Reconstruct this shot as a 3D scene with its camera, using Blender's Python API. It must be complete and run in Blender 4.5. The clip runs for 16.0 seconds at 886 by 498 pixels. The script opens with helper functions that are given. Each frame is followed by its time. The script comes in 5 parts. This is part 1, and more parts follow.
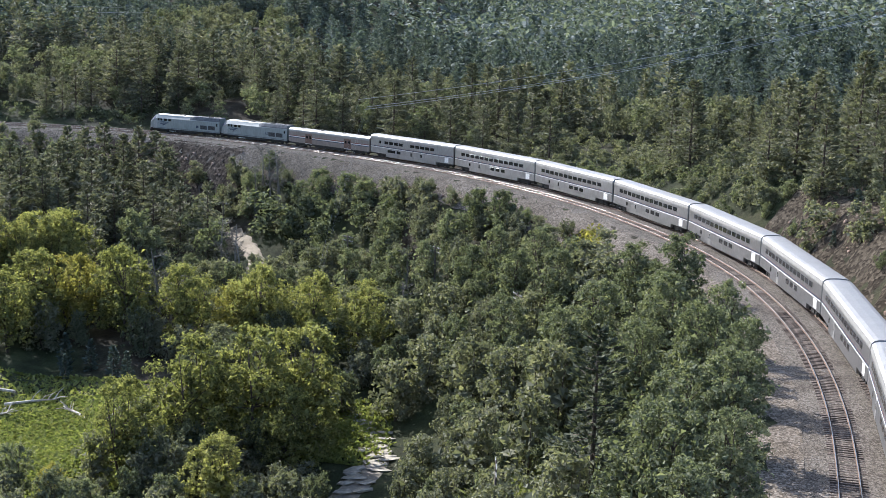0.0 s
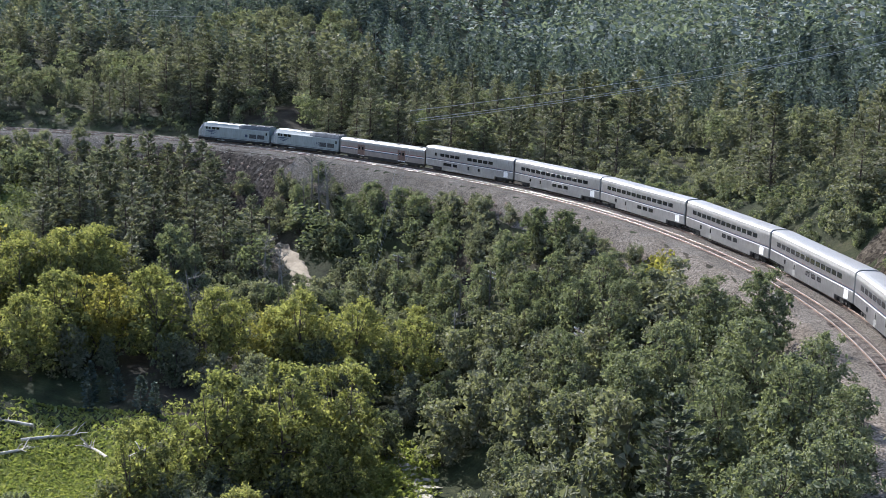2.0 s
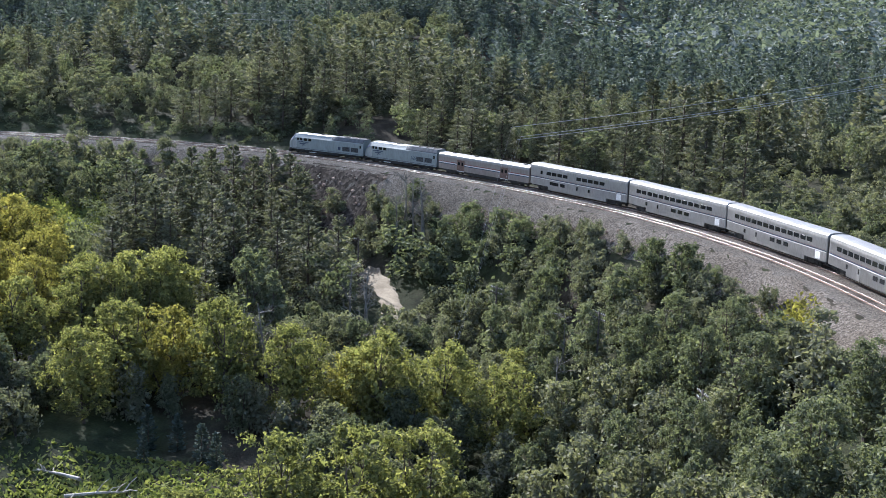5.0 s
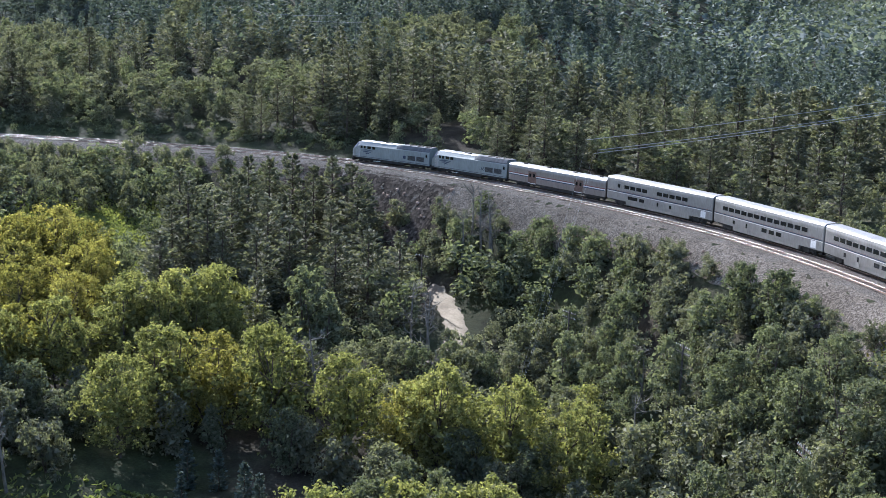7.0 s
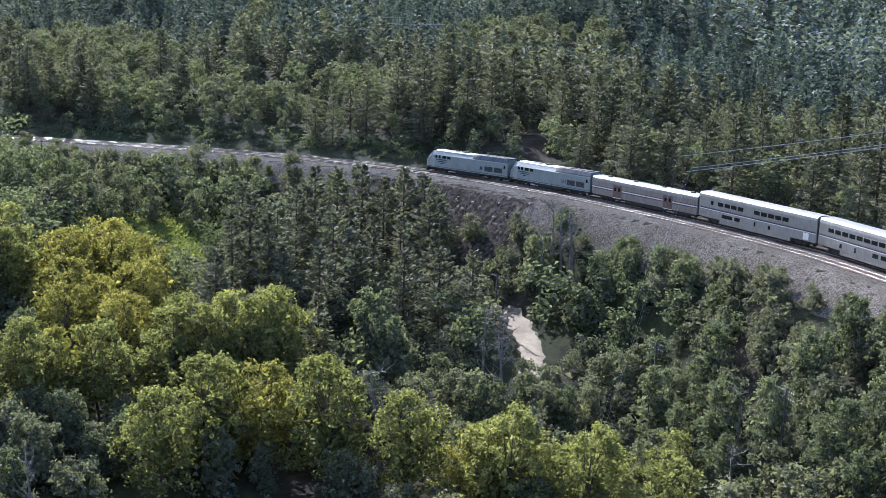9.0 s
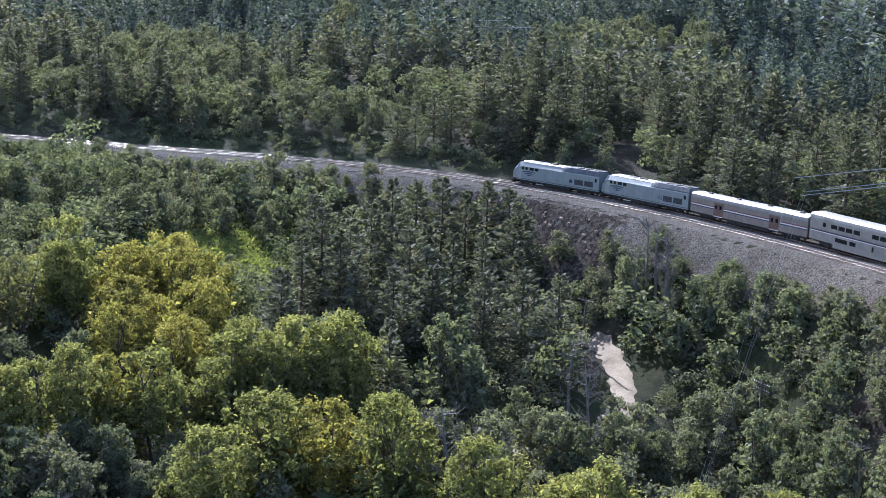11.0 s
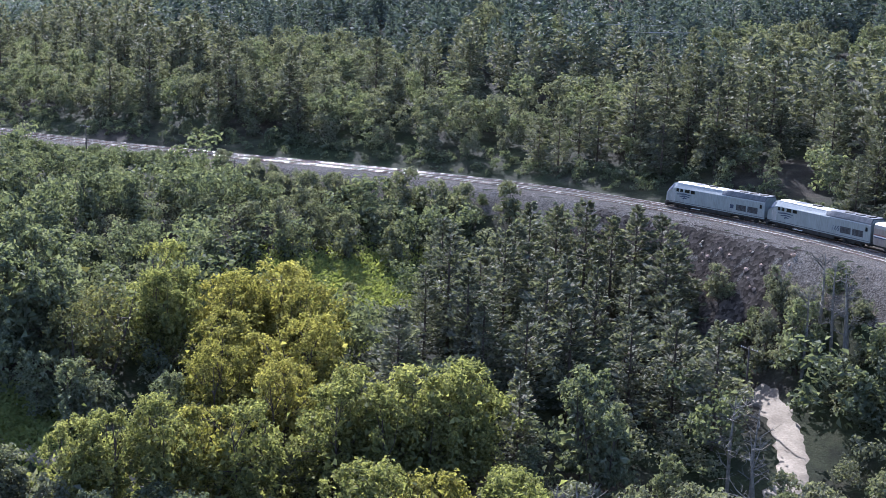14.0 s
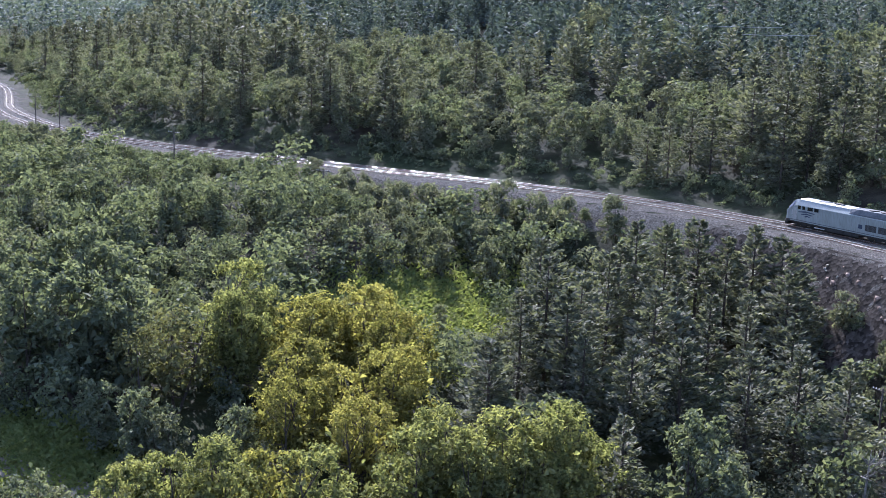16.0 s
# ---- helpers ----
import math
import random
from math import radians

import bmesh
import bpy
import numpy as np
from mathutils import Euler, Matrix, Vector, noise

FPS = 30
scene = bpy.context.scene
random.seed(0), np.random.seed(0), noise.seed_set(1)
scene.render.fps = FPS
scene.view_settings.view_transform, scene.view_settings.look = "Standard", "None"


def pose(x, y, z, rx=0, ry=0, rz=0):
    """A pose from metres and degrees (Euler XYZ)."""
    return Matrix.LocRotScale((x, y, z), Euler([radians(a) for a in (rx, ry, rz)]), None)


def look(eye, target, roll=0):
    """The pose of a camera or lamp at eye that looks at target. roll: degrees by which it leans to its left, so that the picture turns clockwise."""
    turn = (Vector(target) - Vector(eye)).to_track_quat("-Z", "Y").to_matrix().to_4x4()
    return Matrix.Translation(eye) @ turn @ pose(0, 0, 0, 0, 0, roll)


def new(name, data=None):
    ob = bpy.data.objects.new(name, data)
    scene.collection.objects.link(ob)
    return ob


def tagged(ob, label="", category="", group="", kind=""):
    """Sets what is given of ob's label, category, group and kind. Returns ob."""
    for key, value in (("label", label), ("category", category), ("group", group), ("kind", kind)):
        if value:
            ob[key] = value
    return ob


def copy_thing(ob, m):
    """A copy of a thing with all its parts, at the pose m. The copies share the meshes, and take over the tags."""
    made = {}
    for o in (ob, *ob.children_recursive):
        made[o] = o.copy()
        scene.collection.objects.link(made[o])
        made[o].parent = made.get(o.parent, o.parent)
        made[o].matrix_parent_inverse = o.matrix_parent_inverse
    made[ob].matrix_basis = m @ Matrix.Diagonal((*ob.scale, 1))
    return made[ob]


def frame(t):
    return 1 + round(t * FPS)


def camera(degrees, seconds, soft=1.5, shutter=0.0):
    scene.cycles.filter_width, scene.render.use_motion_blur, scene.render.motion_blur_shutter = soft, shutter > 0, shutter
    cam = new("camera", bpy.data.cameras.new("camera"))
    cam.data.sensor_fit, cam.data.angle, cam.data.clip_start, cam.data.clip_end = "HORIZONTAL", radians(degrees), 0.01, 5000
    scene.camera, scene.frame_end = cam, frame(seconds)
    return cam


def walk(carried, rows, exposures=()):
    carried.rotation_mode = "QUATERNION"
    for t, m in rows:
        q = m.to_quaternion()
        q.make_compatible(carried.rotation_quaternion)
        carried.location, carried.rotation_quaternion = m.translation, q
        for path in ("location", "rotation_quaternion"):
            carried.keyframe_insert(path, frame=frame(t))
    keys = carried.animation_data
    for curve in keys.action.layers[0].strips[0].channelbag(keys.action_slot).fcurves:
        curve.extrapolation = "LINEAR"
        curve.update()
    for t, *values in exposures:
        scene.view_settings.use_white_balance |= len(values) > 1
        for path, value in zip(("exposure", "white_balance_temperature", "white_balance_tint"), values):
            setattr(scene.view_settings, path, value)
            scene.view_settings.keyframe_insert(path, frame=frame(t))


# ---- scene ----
cam = camera(38.8, 16.0, soft=0.65)
METRES, EYE, TILT, LEAN, TURN = 118.2, 31.64, 5.65, -0.25, 0.0
ROWS = [
    (0.0, 0.0, 0.0, 0.0, 0.45, -16.47, -1.51),
    (0.5, 0.0036, 0.0352, -0.0033, 1.29, -16.44, -1.45),
    (1.0, 0.0067, 0.0697, -0.0058, 2.12, -16.43, -1.36),
    (1.5, 0.0093, 0.104, -0.0087, 2.87, -16.43, -1.32),
    (2.0, 0.0113, 0.1377, -0.0116, 3.5, -16.41, -1.29),
    (2.5, 0.0124, 0.1711, -0.0146, 4.34, -16.41, -1.23),
    (3.0, 0.0136, 0.2036, -0.0175, 5.35, -16.39, -1.12),
    (3.5, 0.0136, 0.2351, -0.0209, 6.34, -16.37, -1.03),
    (4.0, 0.0128, 0.2661, -0.024, 7.15, -16.36, -0.97),
    (6.5, -0.0005, 0.4201, -0.0393, 11.02, -16.31, -0.61),
    (7.0, -0.0046, 0.4511, -0.0425, 11.97, -16.3, -0.51),
    (7.5, -0.0091, 0.482, -0.0456, 12.99, -16.28, -0.4),
    (8.0, -0.0131, 0.5131, -0.0482, 13.96, -16.26, -0.3),
    (8.5, -0.018, 0.5439, -0.051, 14.84, -16.26, -0.22),
    (9.0, -0.0224, 0.5746, -0.0537, 15.8, -16.26, -0.13),
    (11.5, -0.0558, 0.7234, -0.0672, 21.09, -16.16, 0.31),
    (12.0, -0.0644, 0.7522, -0.0698, 22.16, -16.14, 0.42),
    (12.5, -0.0737, 0.7808, -0.0725, 23.3, -16.08, 0.55),
    (13.0, -0.0836, 0.8093, -0.0754, 24.45, -16.04, 0.65),
    (13.5, -0.0941, 0.8374, -0.0782, 25.6, -15.99, 0.77),
    (14.0, -0.1049, 0.8648, -0.0811, 26.75, -15.95, 0.91),
    (14.5, -0.1163, 0.8917, -0.0835, 27.93, -15.93, 1.04),
    (15.0, -0.1279, 0.9184, -0.086, 29.12, -15.89, 1.16),
    (15.5, -0.14, 0.9449, -0.0886, 30.31, -15.84, 1.28),
    (16.0, -0.1524, 0.9708, -0.0912, 31.49, -15.8, 1.4),
]
walk(cam, [(t, pose(0, 0, EYE, TILT, LEAN, TURN) @ pose(METRES * x, METRES * y, METRES * z, 90 + pitch, roll, yaw)) for t, x, y, z, yaw, pitch, roll in ROWS],
     exposures=[(0.0, 1.42, 5850, 13), (8.0, 1.5, 5550, 15), (16.0, 1.62, 5350, 22)])

# ---- light ----
TO_SUN = Vector((-0.53, 0.61, 0.59)).normalized()
world = bpy.data.worlds.new("sky_world")
scene.world = world
world.use_nodes = True
wn = world.node_tree
sky = wn.nodes.new("ShaderNodeTexSky")
sky.sky_type = "NISHITA"
sky.sun_disc = False
sky.sun_elevation = math.asin(TO_SUN.z)
sky.sun_rotation = math.atan2(TO_SUN.x, TO_SUN.y) % (2 * math.pi)
sky.dust_density = 2.0
wn.links.new(sky.outputs[0], wn.nodes["Background"].inputs[0])
wn.nodes["Background"].inputs[1].default_value = 0.115
sun_data = bpy.data.lights.new("sun", "SUN")
sun_data.energy, sun_data.angle, sun_data.color = 4.9, radians(0.5), (1.0, 0.95, 0.86)
sun = new("sun", sun_data)
sun.matrix_world = look((-300, 300, 400), Vector((-300, 300, 400)) - TO_SUN)


# ---- materials ----
def material(name, rough=0.8, metal=0.0, spec=0.3):
    m = bpy.data.materials.new(name)
    m.use_nodes = True
    b = m.node_tree.nodes["Principled BSDF"]
    b.inputs["Roughness"].default_value = rough
    b.inputs["Metallic"].default_value = metal
    b.inputs["Specular IOR Level"].default_value = spec
    return m, m.node_tree, b


def noise_node(nt, scale, detail=5.0, rough=0.6, coords="Object"):
    tc = nt.nodes.new("ShaderNodeTexCoord")
    n = nt.nodes.new("ShaderNodeTexNoise")
    n.inputs["Scale"].default_value = scale
    n.inputs["Detail"].default_value = detail
    n.inputs["Roughness"].default_value = rough
    nt.links.new(tc.outputs[coords], n.inputs["Vector"])
    return n


def ramp_node(nt, source, stops):
    r = nt.nodes.new("ShaderNodeValToRGB")
    e = r.color_ramp.elements
    while len(e) < len(stops):
        e.new(0.5)
    for k, (p, c) in enumerate(stops):
        e[k].position, e[k].color = p, (*c, 1)
    nt.links.new(source, r.inputs[0])
    return r


def mix_node(nt, fac, a, b, blend="MIX"):
    m = nt.nodes.new("ShaderNodeMix")
    m.data_type, m.blend_type = "RGBA", blend
    for sock, v in ((m.inputs[0], fac), (m.inputs[6], a), (m.inputs[7], b)):
        if isinstance(v, (int, float)):
            sock.default_value = v
        elif isinstance(v, tuple):
            sock.default_value = (*v, 1)
        else:
            nt.links.new(v, sock)
    return m.outputs[2]


def bump_node(nt, bsdf, height, strength, distance):
    b = nt.nodes.new("ShaderNodeBump")
    b.inputs["Strength"].default_value, b.inputs["Distance"].default_value = strength, distance
    nt.links.new(height, b.inputs["Height"])
    nt.links.new(b.outputs[0], bsdf.inputs["Normal"])


def plain(name, dark, light, scale=3.0, rough=0.7, metal=0.0, bump=0.2, dist=0.02, spec=0.3):
    """Two tones by coarse and fine noise, with fine relief."""
    m, nt, b = material(name, rough, metal, spec)
    coarse, fine = noise_node(nt, scale), noise_node(nt, scale * 9, 4)
    r = ramp_node(nt, coarse.outputs[0], [(0.35, dark), (0.65, light)])
    f = ramp_node(nt, fine.outputs[0], [(0.3, (0.72, 0.72, 0.72)), (0.7, (1.12, 1.12, 1.12))])
    nt.links.new(mix_node(nt, 1.0, r.outputs[0], f.outputs[0], "MULTIPLY"), b.inputs["Base Color"])
    bump_node(nt, b, fine.outputs[0], bump, dist)
    return m


def foliage(name, stops, through_light=0.4, rough=0.55, island=True):
    """Leaves: tone varies by tree and by leaf; some light shines through."""
    m, nt, b = material(name, 0.75, 0, 0.06)
    info = nt.nodes.new("ShaderNodeObjectInfo")
    geo = nt.nodes.new("ShaderNodeNewGeometry")
    n = noise_node(nt, 0.5, 3)
    add = nt.nodes.new("ShaderNodeMath")
    add.operation = "MULTIPLY_ADD"
    nt.links.new(geo.outputs["Random Per Island"], add.inputs[0])
    add.inputs[1].default_value = 0.62
    add2 = nt.nodes.new("ShaderNodeMath")
    add2.operation = "MULTIPLY_ADD"
    nt.links.new(info.outputs["Random"], add2.inputs[0])
    add2.inputs[1].default_value = 0.28
    nt.links.new(add2.outputs[0], add.inputs[2])
    sc = nt.nodes.new("ShaderNodeMath")
    sc.operation = "MULTIPLY"
    nt.links.new(n.outputs[0], sc.inputs[0])
    sc.inputs[1].default_value = 0.3
    nt.links.new(sc.outputs[0], add2.inputs[2])
    col = ramp_node(nt, add.outputs[0], stops).outputs[0]
    nt.links.new(col, b.inputs["Base Color"])
    tr = nt.nodes.new("ShaderNodeBsdfTranslucent")
    bright = mix_node(nt, 1.0, col, (1.25, 1.3, 0.7), "MULTIPLY")
    nt.links.new(bright, tr.inputs[0])
    mx = nt.nodes.new("ShaderNodeMixShader")
    mx.inputs[0].default_value = through_light
    nt.links.new(b.outputs[0], mx.inputs[1])
    nt.links.new(tr.outputs[0], mx.inputs[2])
    nt.links.new(mx.outputs[0], nt.nodes["Material Output"].inputs[0])
    return m


M_PINE = foliage("pine_needles", [(0.15, (0.0594, 0.066, 0.05)), (0.5, (0.124, 0.13, 0.0975)), (0.95, (0.227, 0.225, 0.175))], 0.3)
M_PINE_DARK = foliage("dark_pine_needles", [(0.15, (0.0231, 0.03, 0.023)), (0.5, (0.0525, 0.062, 0.0437)), (0.95, (0.105, 0.115, 0.0805))], 0.2)
# pine green paled and blued: distance haze put into the needle colour
M_PINE_HAZE = foliage("pine_needles_hazed", [(0.15, (0.0628, 0.082, 0.0749)), (0.5, (0.116, 0.141, 0.133)), (0.95, (0.195, 0.221, 0.209))], 0.24)
M_COTTON = foliage("cottonwood_leaves", [(0.15, (0.0775, 0.0856, 0.0413)), (0.5, (0.173, 0.181, 0.0797)), (0.95, (0.297, 0.287, 0.131))], 0.48)
M_YELLOW = foliage("turning_leaves", [(0.15, (0.0918, 0.0896, 0.0343)), (0.5, (0.201, 0.189, 0.0634)), (0.95, (0.335, 0.296, 0.112))], 0.48)
M_GREEN = foliage("green_leaves", [(0.15, (0.0584, 0.0684, 0.0454)), (0.5, (0.123, 0.138, 0.0907)), (0.95, (0.217, 0.228, 0.158))], 0.35)
M_OAK = foliage("oak_leaves", [(0.15, (0.0624, 0.0684, 0.0504)), (0.5, (0.136, 0.141, 0.103)), (0.95, (0.23, 0.228, 0.176))], 0.33)
M_WILLOW = foliage("willow_leaves", [(0.15, (0.0721, 0.0774, 0.0541)), (0.5, (0.145, 0.15, 0.104)), (0.95, (0.235, 0.235, 0.173))], 0.33)
M_JUNIPER = foliage("juniper_scales", [(0.15, (0.035, 0.048, 0.042)), (0.5, (0.065, 0.085, 0.073)), (0.95, (0.11, 0.135, 0.115))], 0.12)
M_BROWN = foliage("dry_leaves", [(0.1, (0.09, 0.0805, 0.039)), (0.5, (0.144, 0.138, 0.065)), (0.9, (0.198, 0.196, 0.104))], 0.3)
M_BARK = plain("bark", (0.045, 0.035, 0.028), (0.12, 0.095, 0.075), 2.5, 0.9, bump=0.6, dist=0.05)
M_DEADWOOD = plain("bleached_wood", (0.28, 0.25, 0.21), (0.55, 0.51, 0.45), 2.0, 0.85, bump=0.5, dist=0.03)
M_DEADBARK = plain("grey_dead_bark", (0.1, 0.092, 0.078), (0.24, 0.222, 0.19), 2.0, 0.85, bump=0.5, dist=0.03)
M_ROCK = plain("ledge_rock", (0.24, 0.21, 0.16), (0.42, 0.38, 0.31), 0.7, 0.9, bump=0.7, dist=0.15)
M_REDROCK = plain("red_rock", (0.22, 0.14, 0.10), (0.42, 0.32, 0.25), 0.7, 0.9, bump=0.7, dist=0.15)
M_DIRT = plain("road_dirt", (0.17, 0.142, 0.105), (0.27, 0.232, 0.175), 0.35, 0.95, bump=0.4, dist=0.05)
M_TIE = plain("creosoted_wood", (0.045, 0.035, 0.03), (0.13, 0.10, 0.08), 3.0, 0.85, bump=0.5, dist=0.02)
M_RAIL = plain("rail_steel", (0.24, 0.225, 0.21), (0.34, 0.325, 0.31), 1.5, 0.3, 1.0, 0.0, 0.001)
M_RUST = plain("rusty_rail_side", (0.10, 0.06, 0.04), (0.20, 0.13, 0.09), 4.0, 0.85, 0.1, 0.2, 0.004)
M_WIRE = plain("wire_metal", (0.45, 0.45, 0.45), (0.6, 0.6, 0.6), 2.0, 0.35, 0.8)
M_GRASS = foliage("meadow_grass", [(0.1, (0.125, 0.15, 0.0495)), (0.5, (0.181, 0.206, 0.0715)), (0.95, (0.263, 0.269, 0.105))], 0.35)
M_POLE = plain("weathered_pole", (0.05, 0.042, 0.035), (0.12, 0.10, 0.085), 3.0, 0.9)


def ground_material():
    m, nt, b = material("valley_ground", 0.95, 0, 0.1)
    b.inputs["Diffuse Roughness"].default_value = 1.0
    big, mid, fine = noise_node(nt, 0.03, 5), noise_node(nt, 0.25, 6), noise_node(nt, 3.0, 6, 0.7)
    base = ramp_node(nt, mid.outputs[0], [(0.3, (0.03, 0.035, 0.017)), (0.5, (0.05, 0.058, 0.025)), (0.62, (0.075, 0.08, 0.034)), (0.75, (0.11, 0.098, 0.058))])
    dry = ramp_node(nt, mid.outputs[0], [(0.35, (0.05, 0.04, 0.028)), (0.6, (0.09, 0.073, 0.05)), (0.8, (0.15, 0.125, 0.085))])
    sel = ramp_node(nt, big.outputs[0], [(0.48, (0, 0, 0)), (0.62, (1, 1, 1))])
    col = mix_node(nt, sel.outputs[0], base.outputs[0], dry.outputs[0])
    f = ramp_node(nt, fine.outputs[0], [(0.3, (0.6, 0.6, 0.6)), (0.7, (1.2, 1.2, 1.2))])
    nt.links.new(mix_node(nt, 1.0, col, f.outputs[0], "MULTIPLY"), b.inputs["Base Color"])
    bump_node(nt, b, fine.outputs[0], 0.8, 0.25)
    return m


def ballast_material(name, tones, scale):
    m, nt, b = material(name, 0.95, 0, 0.05)
    b.inputs["Diffuse Roughness"].default_value = 1.0
    tc = nt.nodes.new("ShaderNodeTexCoord")
    v = nt.nodes.new("ShaderNodeTexVoronoi")
    v.inputs["Scale"].default_value = scale
    nt.links.new(tc.outputs["Object"], v.inputs["Vector"])
    coarse = noise_node(nt, 0.18, 6)
    sep = nt.nodes.new("ShaderNodeSeparateColor")
    nt.links.new(v.outputs["Color"], sep.inputs[0])
    stones = ramp_node(nt, sep.outputs[0], [(0.0, tones[0]), (0.5, tones[1]), (1.0, tones[2])])
    wear = ramp_node(nt, coarse.outputs[0], [(0.3, (0.72, 0.68, 0.64)), (0.7, (1.15, 1.12, 1.1))])
    nt.links.new(mix_node(nt, 1.0, stones.outputs[0], wear.outputs[0], "MULTIPLY"), b.inputs["Base Color"])
    bump_node(nt, b, v.outputs["Distance"], 1.0, 0.08)
    return m


M_GROUND = ground_material()
M_SCREE = ballast_material("tan_scree", [(0.035, 0.028, 0.02), (0.08, 0.065, 0.047), (0.17, 0.143, 0.105)], 2.6)
M_SOIL = ballast_material("dark_bank_soil", [(0.035, 0.028, 0.022), (0.085, 0.067, 0.053), (0.19, 0.152, 0.122)], 2.0)
M_BALLAST = ballast_material("grey_ballast", [(0.082, 0.072, 0.06), (0.178, 0.159, 0.133), (0.33, 0.297, 0.252)], 9.0)
M_GRAVEL = ballast_material("bank_gravel", [(0.09, 0.077, 0.061), (0.2, 0.172, 0.138), (0.37, 0.325, 0.268)], 6.0)

# ---- plan: the outer track's line and the lie of the land ----
# land-begin
LINE = [(-40, -10), (-24, -2), (-9, 9), (5, 24.5), (17.5, 42), (26.5, 61), (32.8, 81), (38.6, 105), (41.8, 130), (41.5, 157), (36.8, 183),
        (28.5, 208.5), (18.9, 228), (6.5, 247), (-10.5, 265.5), (-29, 282), (-49, 296.5), (-73, 308.5), (-100, 316.3),
        (-130, 318.3), (-164, 317.5), (-205, 317), (-237, 320), (-256, 326), (-286, 341), (-306, 354), (-325, 370),
        (-370, 404), (-440, 440), (-520, 460)]
SPACING = 4.3          # between the two tracks' middles


def resampled(pts, step):
    p = np.array(pts, float)
    out = []
    for k in range(len(p) - 1):                       # Catmull-Rom through the points
        a, b, c, d = p[max(k - 1, 0)], p[k], p[k + 1], p[min(k + 2, len(p) - 1)]
        for u in np.linspace(0, 1, 24, endpoint=False):
            out.append(0.5 * (2 * b + (c - a) * u + (2 * a - 5 * b + 4 * c - d) * u * u + (3 * b - a - 3 * c + d) * u ** 3))
    q = np.array(out + [p[-1]])
    s = np.concatenate([[0], np.cumsum(np.linalg.norm(np.diff(q, axis=0), axis=1))])
    n = np.arange(0, s[-1], step)
    q = np.stack([np.interp(n, s, q[:, 0]), np.interp(n, s, q[:, 1])], 1)
    w = np.hanning(int(36 / step) | 1)
    w /= w.sum()
    h = len(w) // 2
    pad = np.concatenate([q[:1] + (q[:1] - q[1:2]) * np.arange(h, 0, -1)[:, None], q, q[-1:] + (q[-1:] - q[-2:-1]) * np.arange(1, h + 1)[:, None]])
    return np.stack([np.convolve(pad[:, i], w, "valid") for i in (0, 1)], 1)


TRACK = resampled(LINE, 0.5)
TANG = np.gradient(TRACK, axis=0)
TANG /= np.linalg.norm(TANG, axis=1)[:, None]
LEFT = np.stack([-TANG[:, 1], TANG[:, 0]], 1)          # towards the valley, inside the bend
INNER = TRACK + LEFT * SPACING


def smooth(a, b, v):
    u = np.clip((v - a) / (b - a), 0, 1)
    return u * u * (3 - 2 * u)


def off_track(x, y):
    """Signed distance from the outer track's middle: positive uphill, outside the bend."""
    x, y = np.atleast_1d(np.asarray(x, float)), np.atleast_1d(np.asarray(y, float))
    T, L = TRACK[::8], LEFT[::8]
    best, side = np.full(x.shape, 1e9), np.zeros(x.shape)
    for (px, py), (lx, ly) in zip(T, L):
        d = (x - px) ** 2 + (y - py) ** 2
        s = -((x - px) * lx + (y - py) * ly)
        m = d < best
        best[m], side[m] = d[m], s[m]
    d = np.sqrt(best)
    near = d < 30
    return np.where(near, np.where(np.abs(side) > 0, side, d), np.sign(side) * d)


def rough_land(x, y):
    return (np.sin(x * 0.11 + 1.3 * np.sin(y * 0.07)) * np.sin(y * 0.13 + 1.1 * np.sin(x * 0.05)) * 0.6
            + np.sin(x * 0.31 + y * 0.17) * np.sin(y * 0.29 - x * 0.12) * 0.25)


def land(x, y, d=None):
    x, y = np.atleast_1d(np.asarray(x, float)), np.atleast_1d(np.asarray(y, float))
    if d is None:
        d = off_track(x, y)
    r = rough_land(x, y)
    floor = -25 + 0.075 * np.clip(y - 165, -40, 150) + 0.12 * np.clip(-x - 60, 0, 110)
    floor = np.minimum(floor, -2.0)
    inside = -d - SPACING                              # from the inner track's middle
    bench = 4.5 + 2.0 * smooth(170, 90, y) * smooth(0, 20, x)
    steep = 0.72 + 0.42 * smooth(-95, -70, x) * smooth(0, -22, x) * smooth(200, 230, y)
    bank = -0.45 - np.clip(inside - bench, 0, None) * steep
    soft = 1.6
    low = soft * np.logaddexp(bank / soft, floor / soft) + 0 * d
    low = np.where(inside > bench, np.minimum(low + 0.0, bank * 0 + low), -0.45)
    low = np.where(inside > bench, np.minimum(low, -0.45), low) + r * smooth(bench + 1, bench + 14, inside) * 1.0
    u = x - 0.13 * (y - 260)
    lw, rw = smooth(10, 90, -u) * smooth(-440, -270, x + 0.3 * (y - 350)), smooth(0, 70, u)
    up = np.clip(d - 5.0, 0, None)
    hill = (0.20 * lw + 0.05) * up
    hill = 75 * (1 - np.exp(-hill / 75))
    cut = rw * smooth(260, 190, y) * 7.0 * smooth(0, 9, up) + rw * 0.07 * up
    high = -0.45 + smooth(0, 3, up) * 0.3 + hill + np.minimum(cut, 45) + r * smooth(3, 20, up) * 1.6
    z = np.where(d > 0, high, low)
    far = smooth(900, 2200, np.hypot(x + 50, y - 250))
    return z + far * (30 + 45 * np.sin(x * 0.0021 + 1.0) * np.sin(y * 0.0017 + 0.5))
# land-end


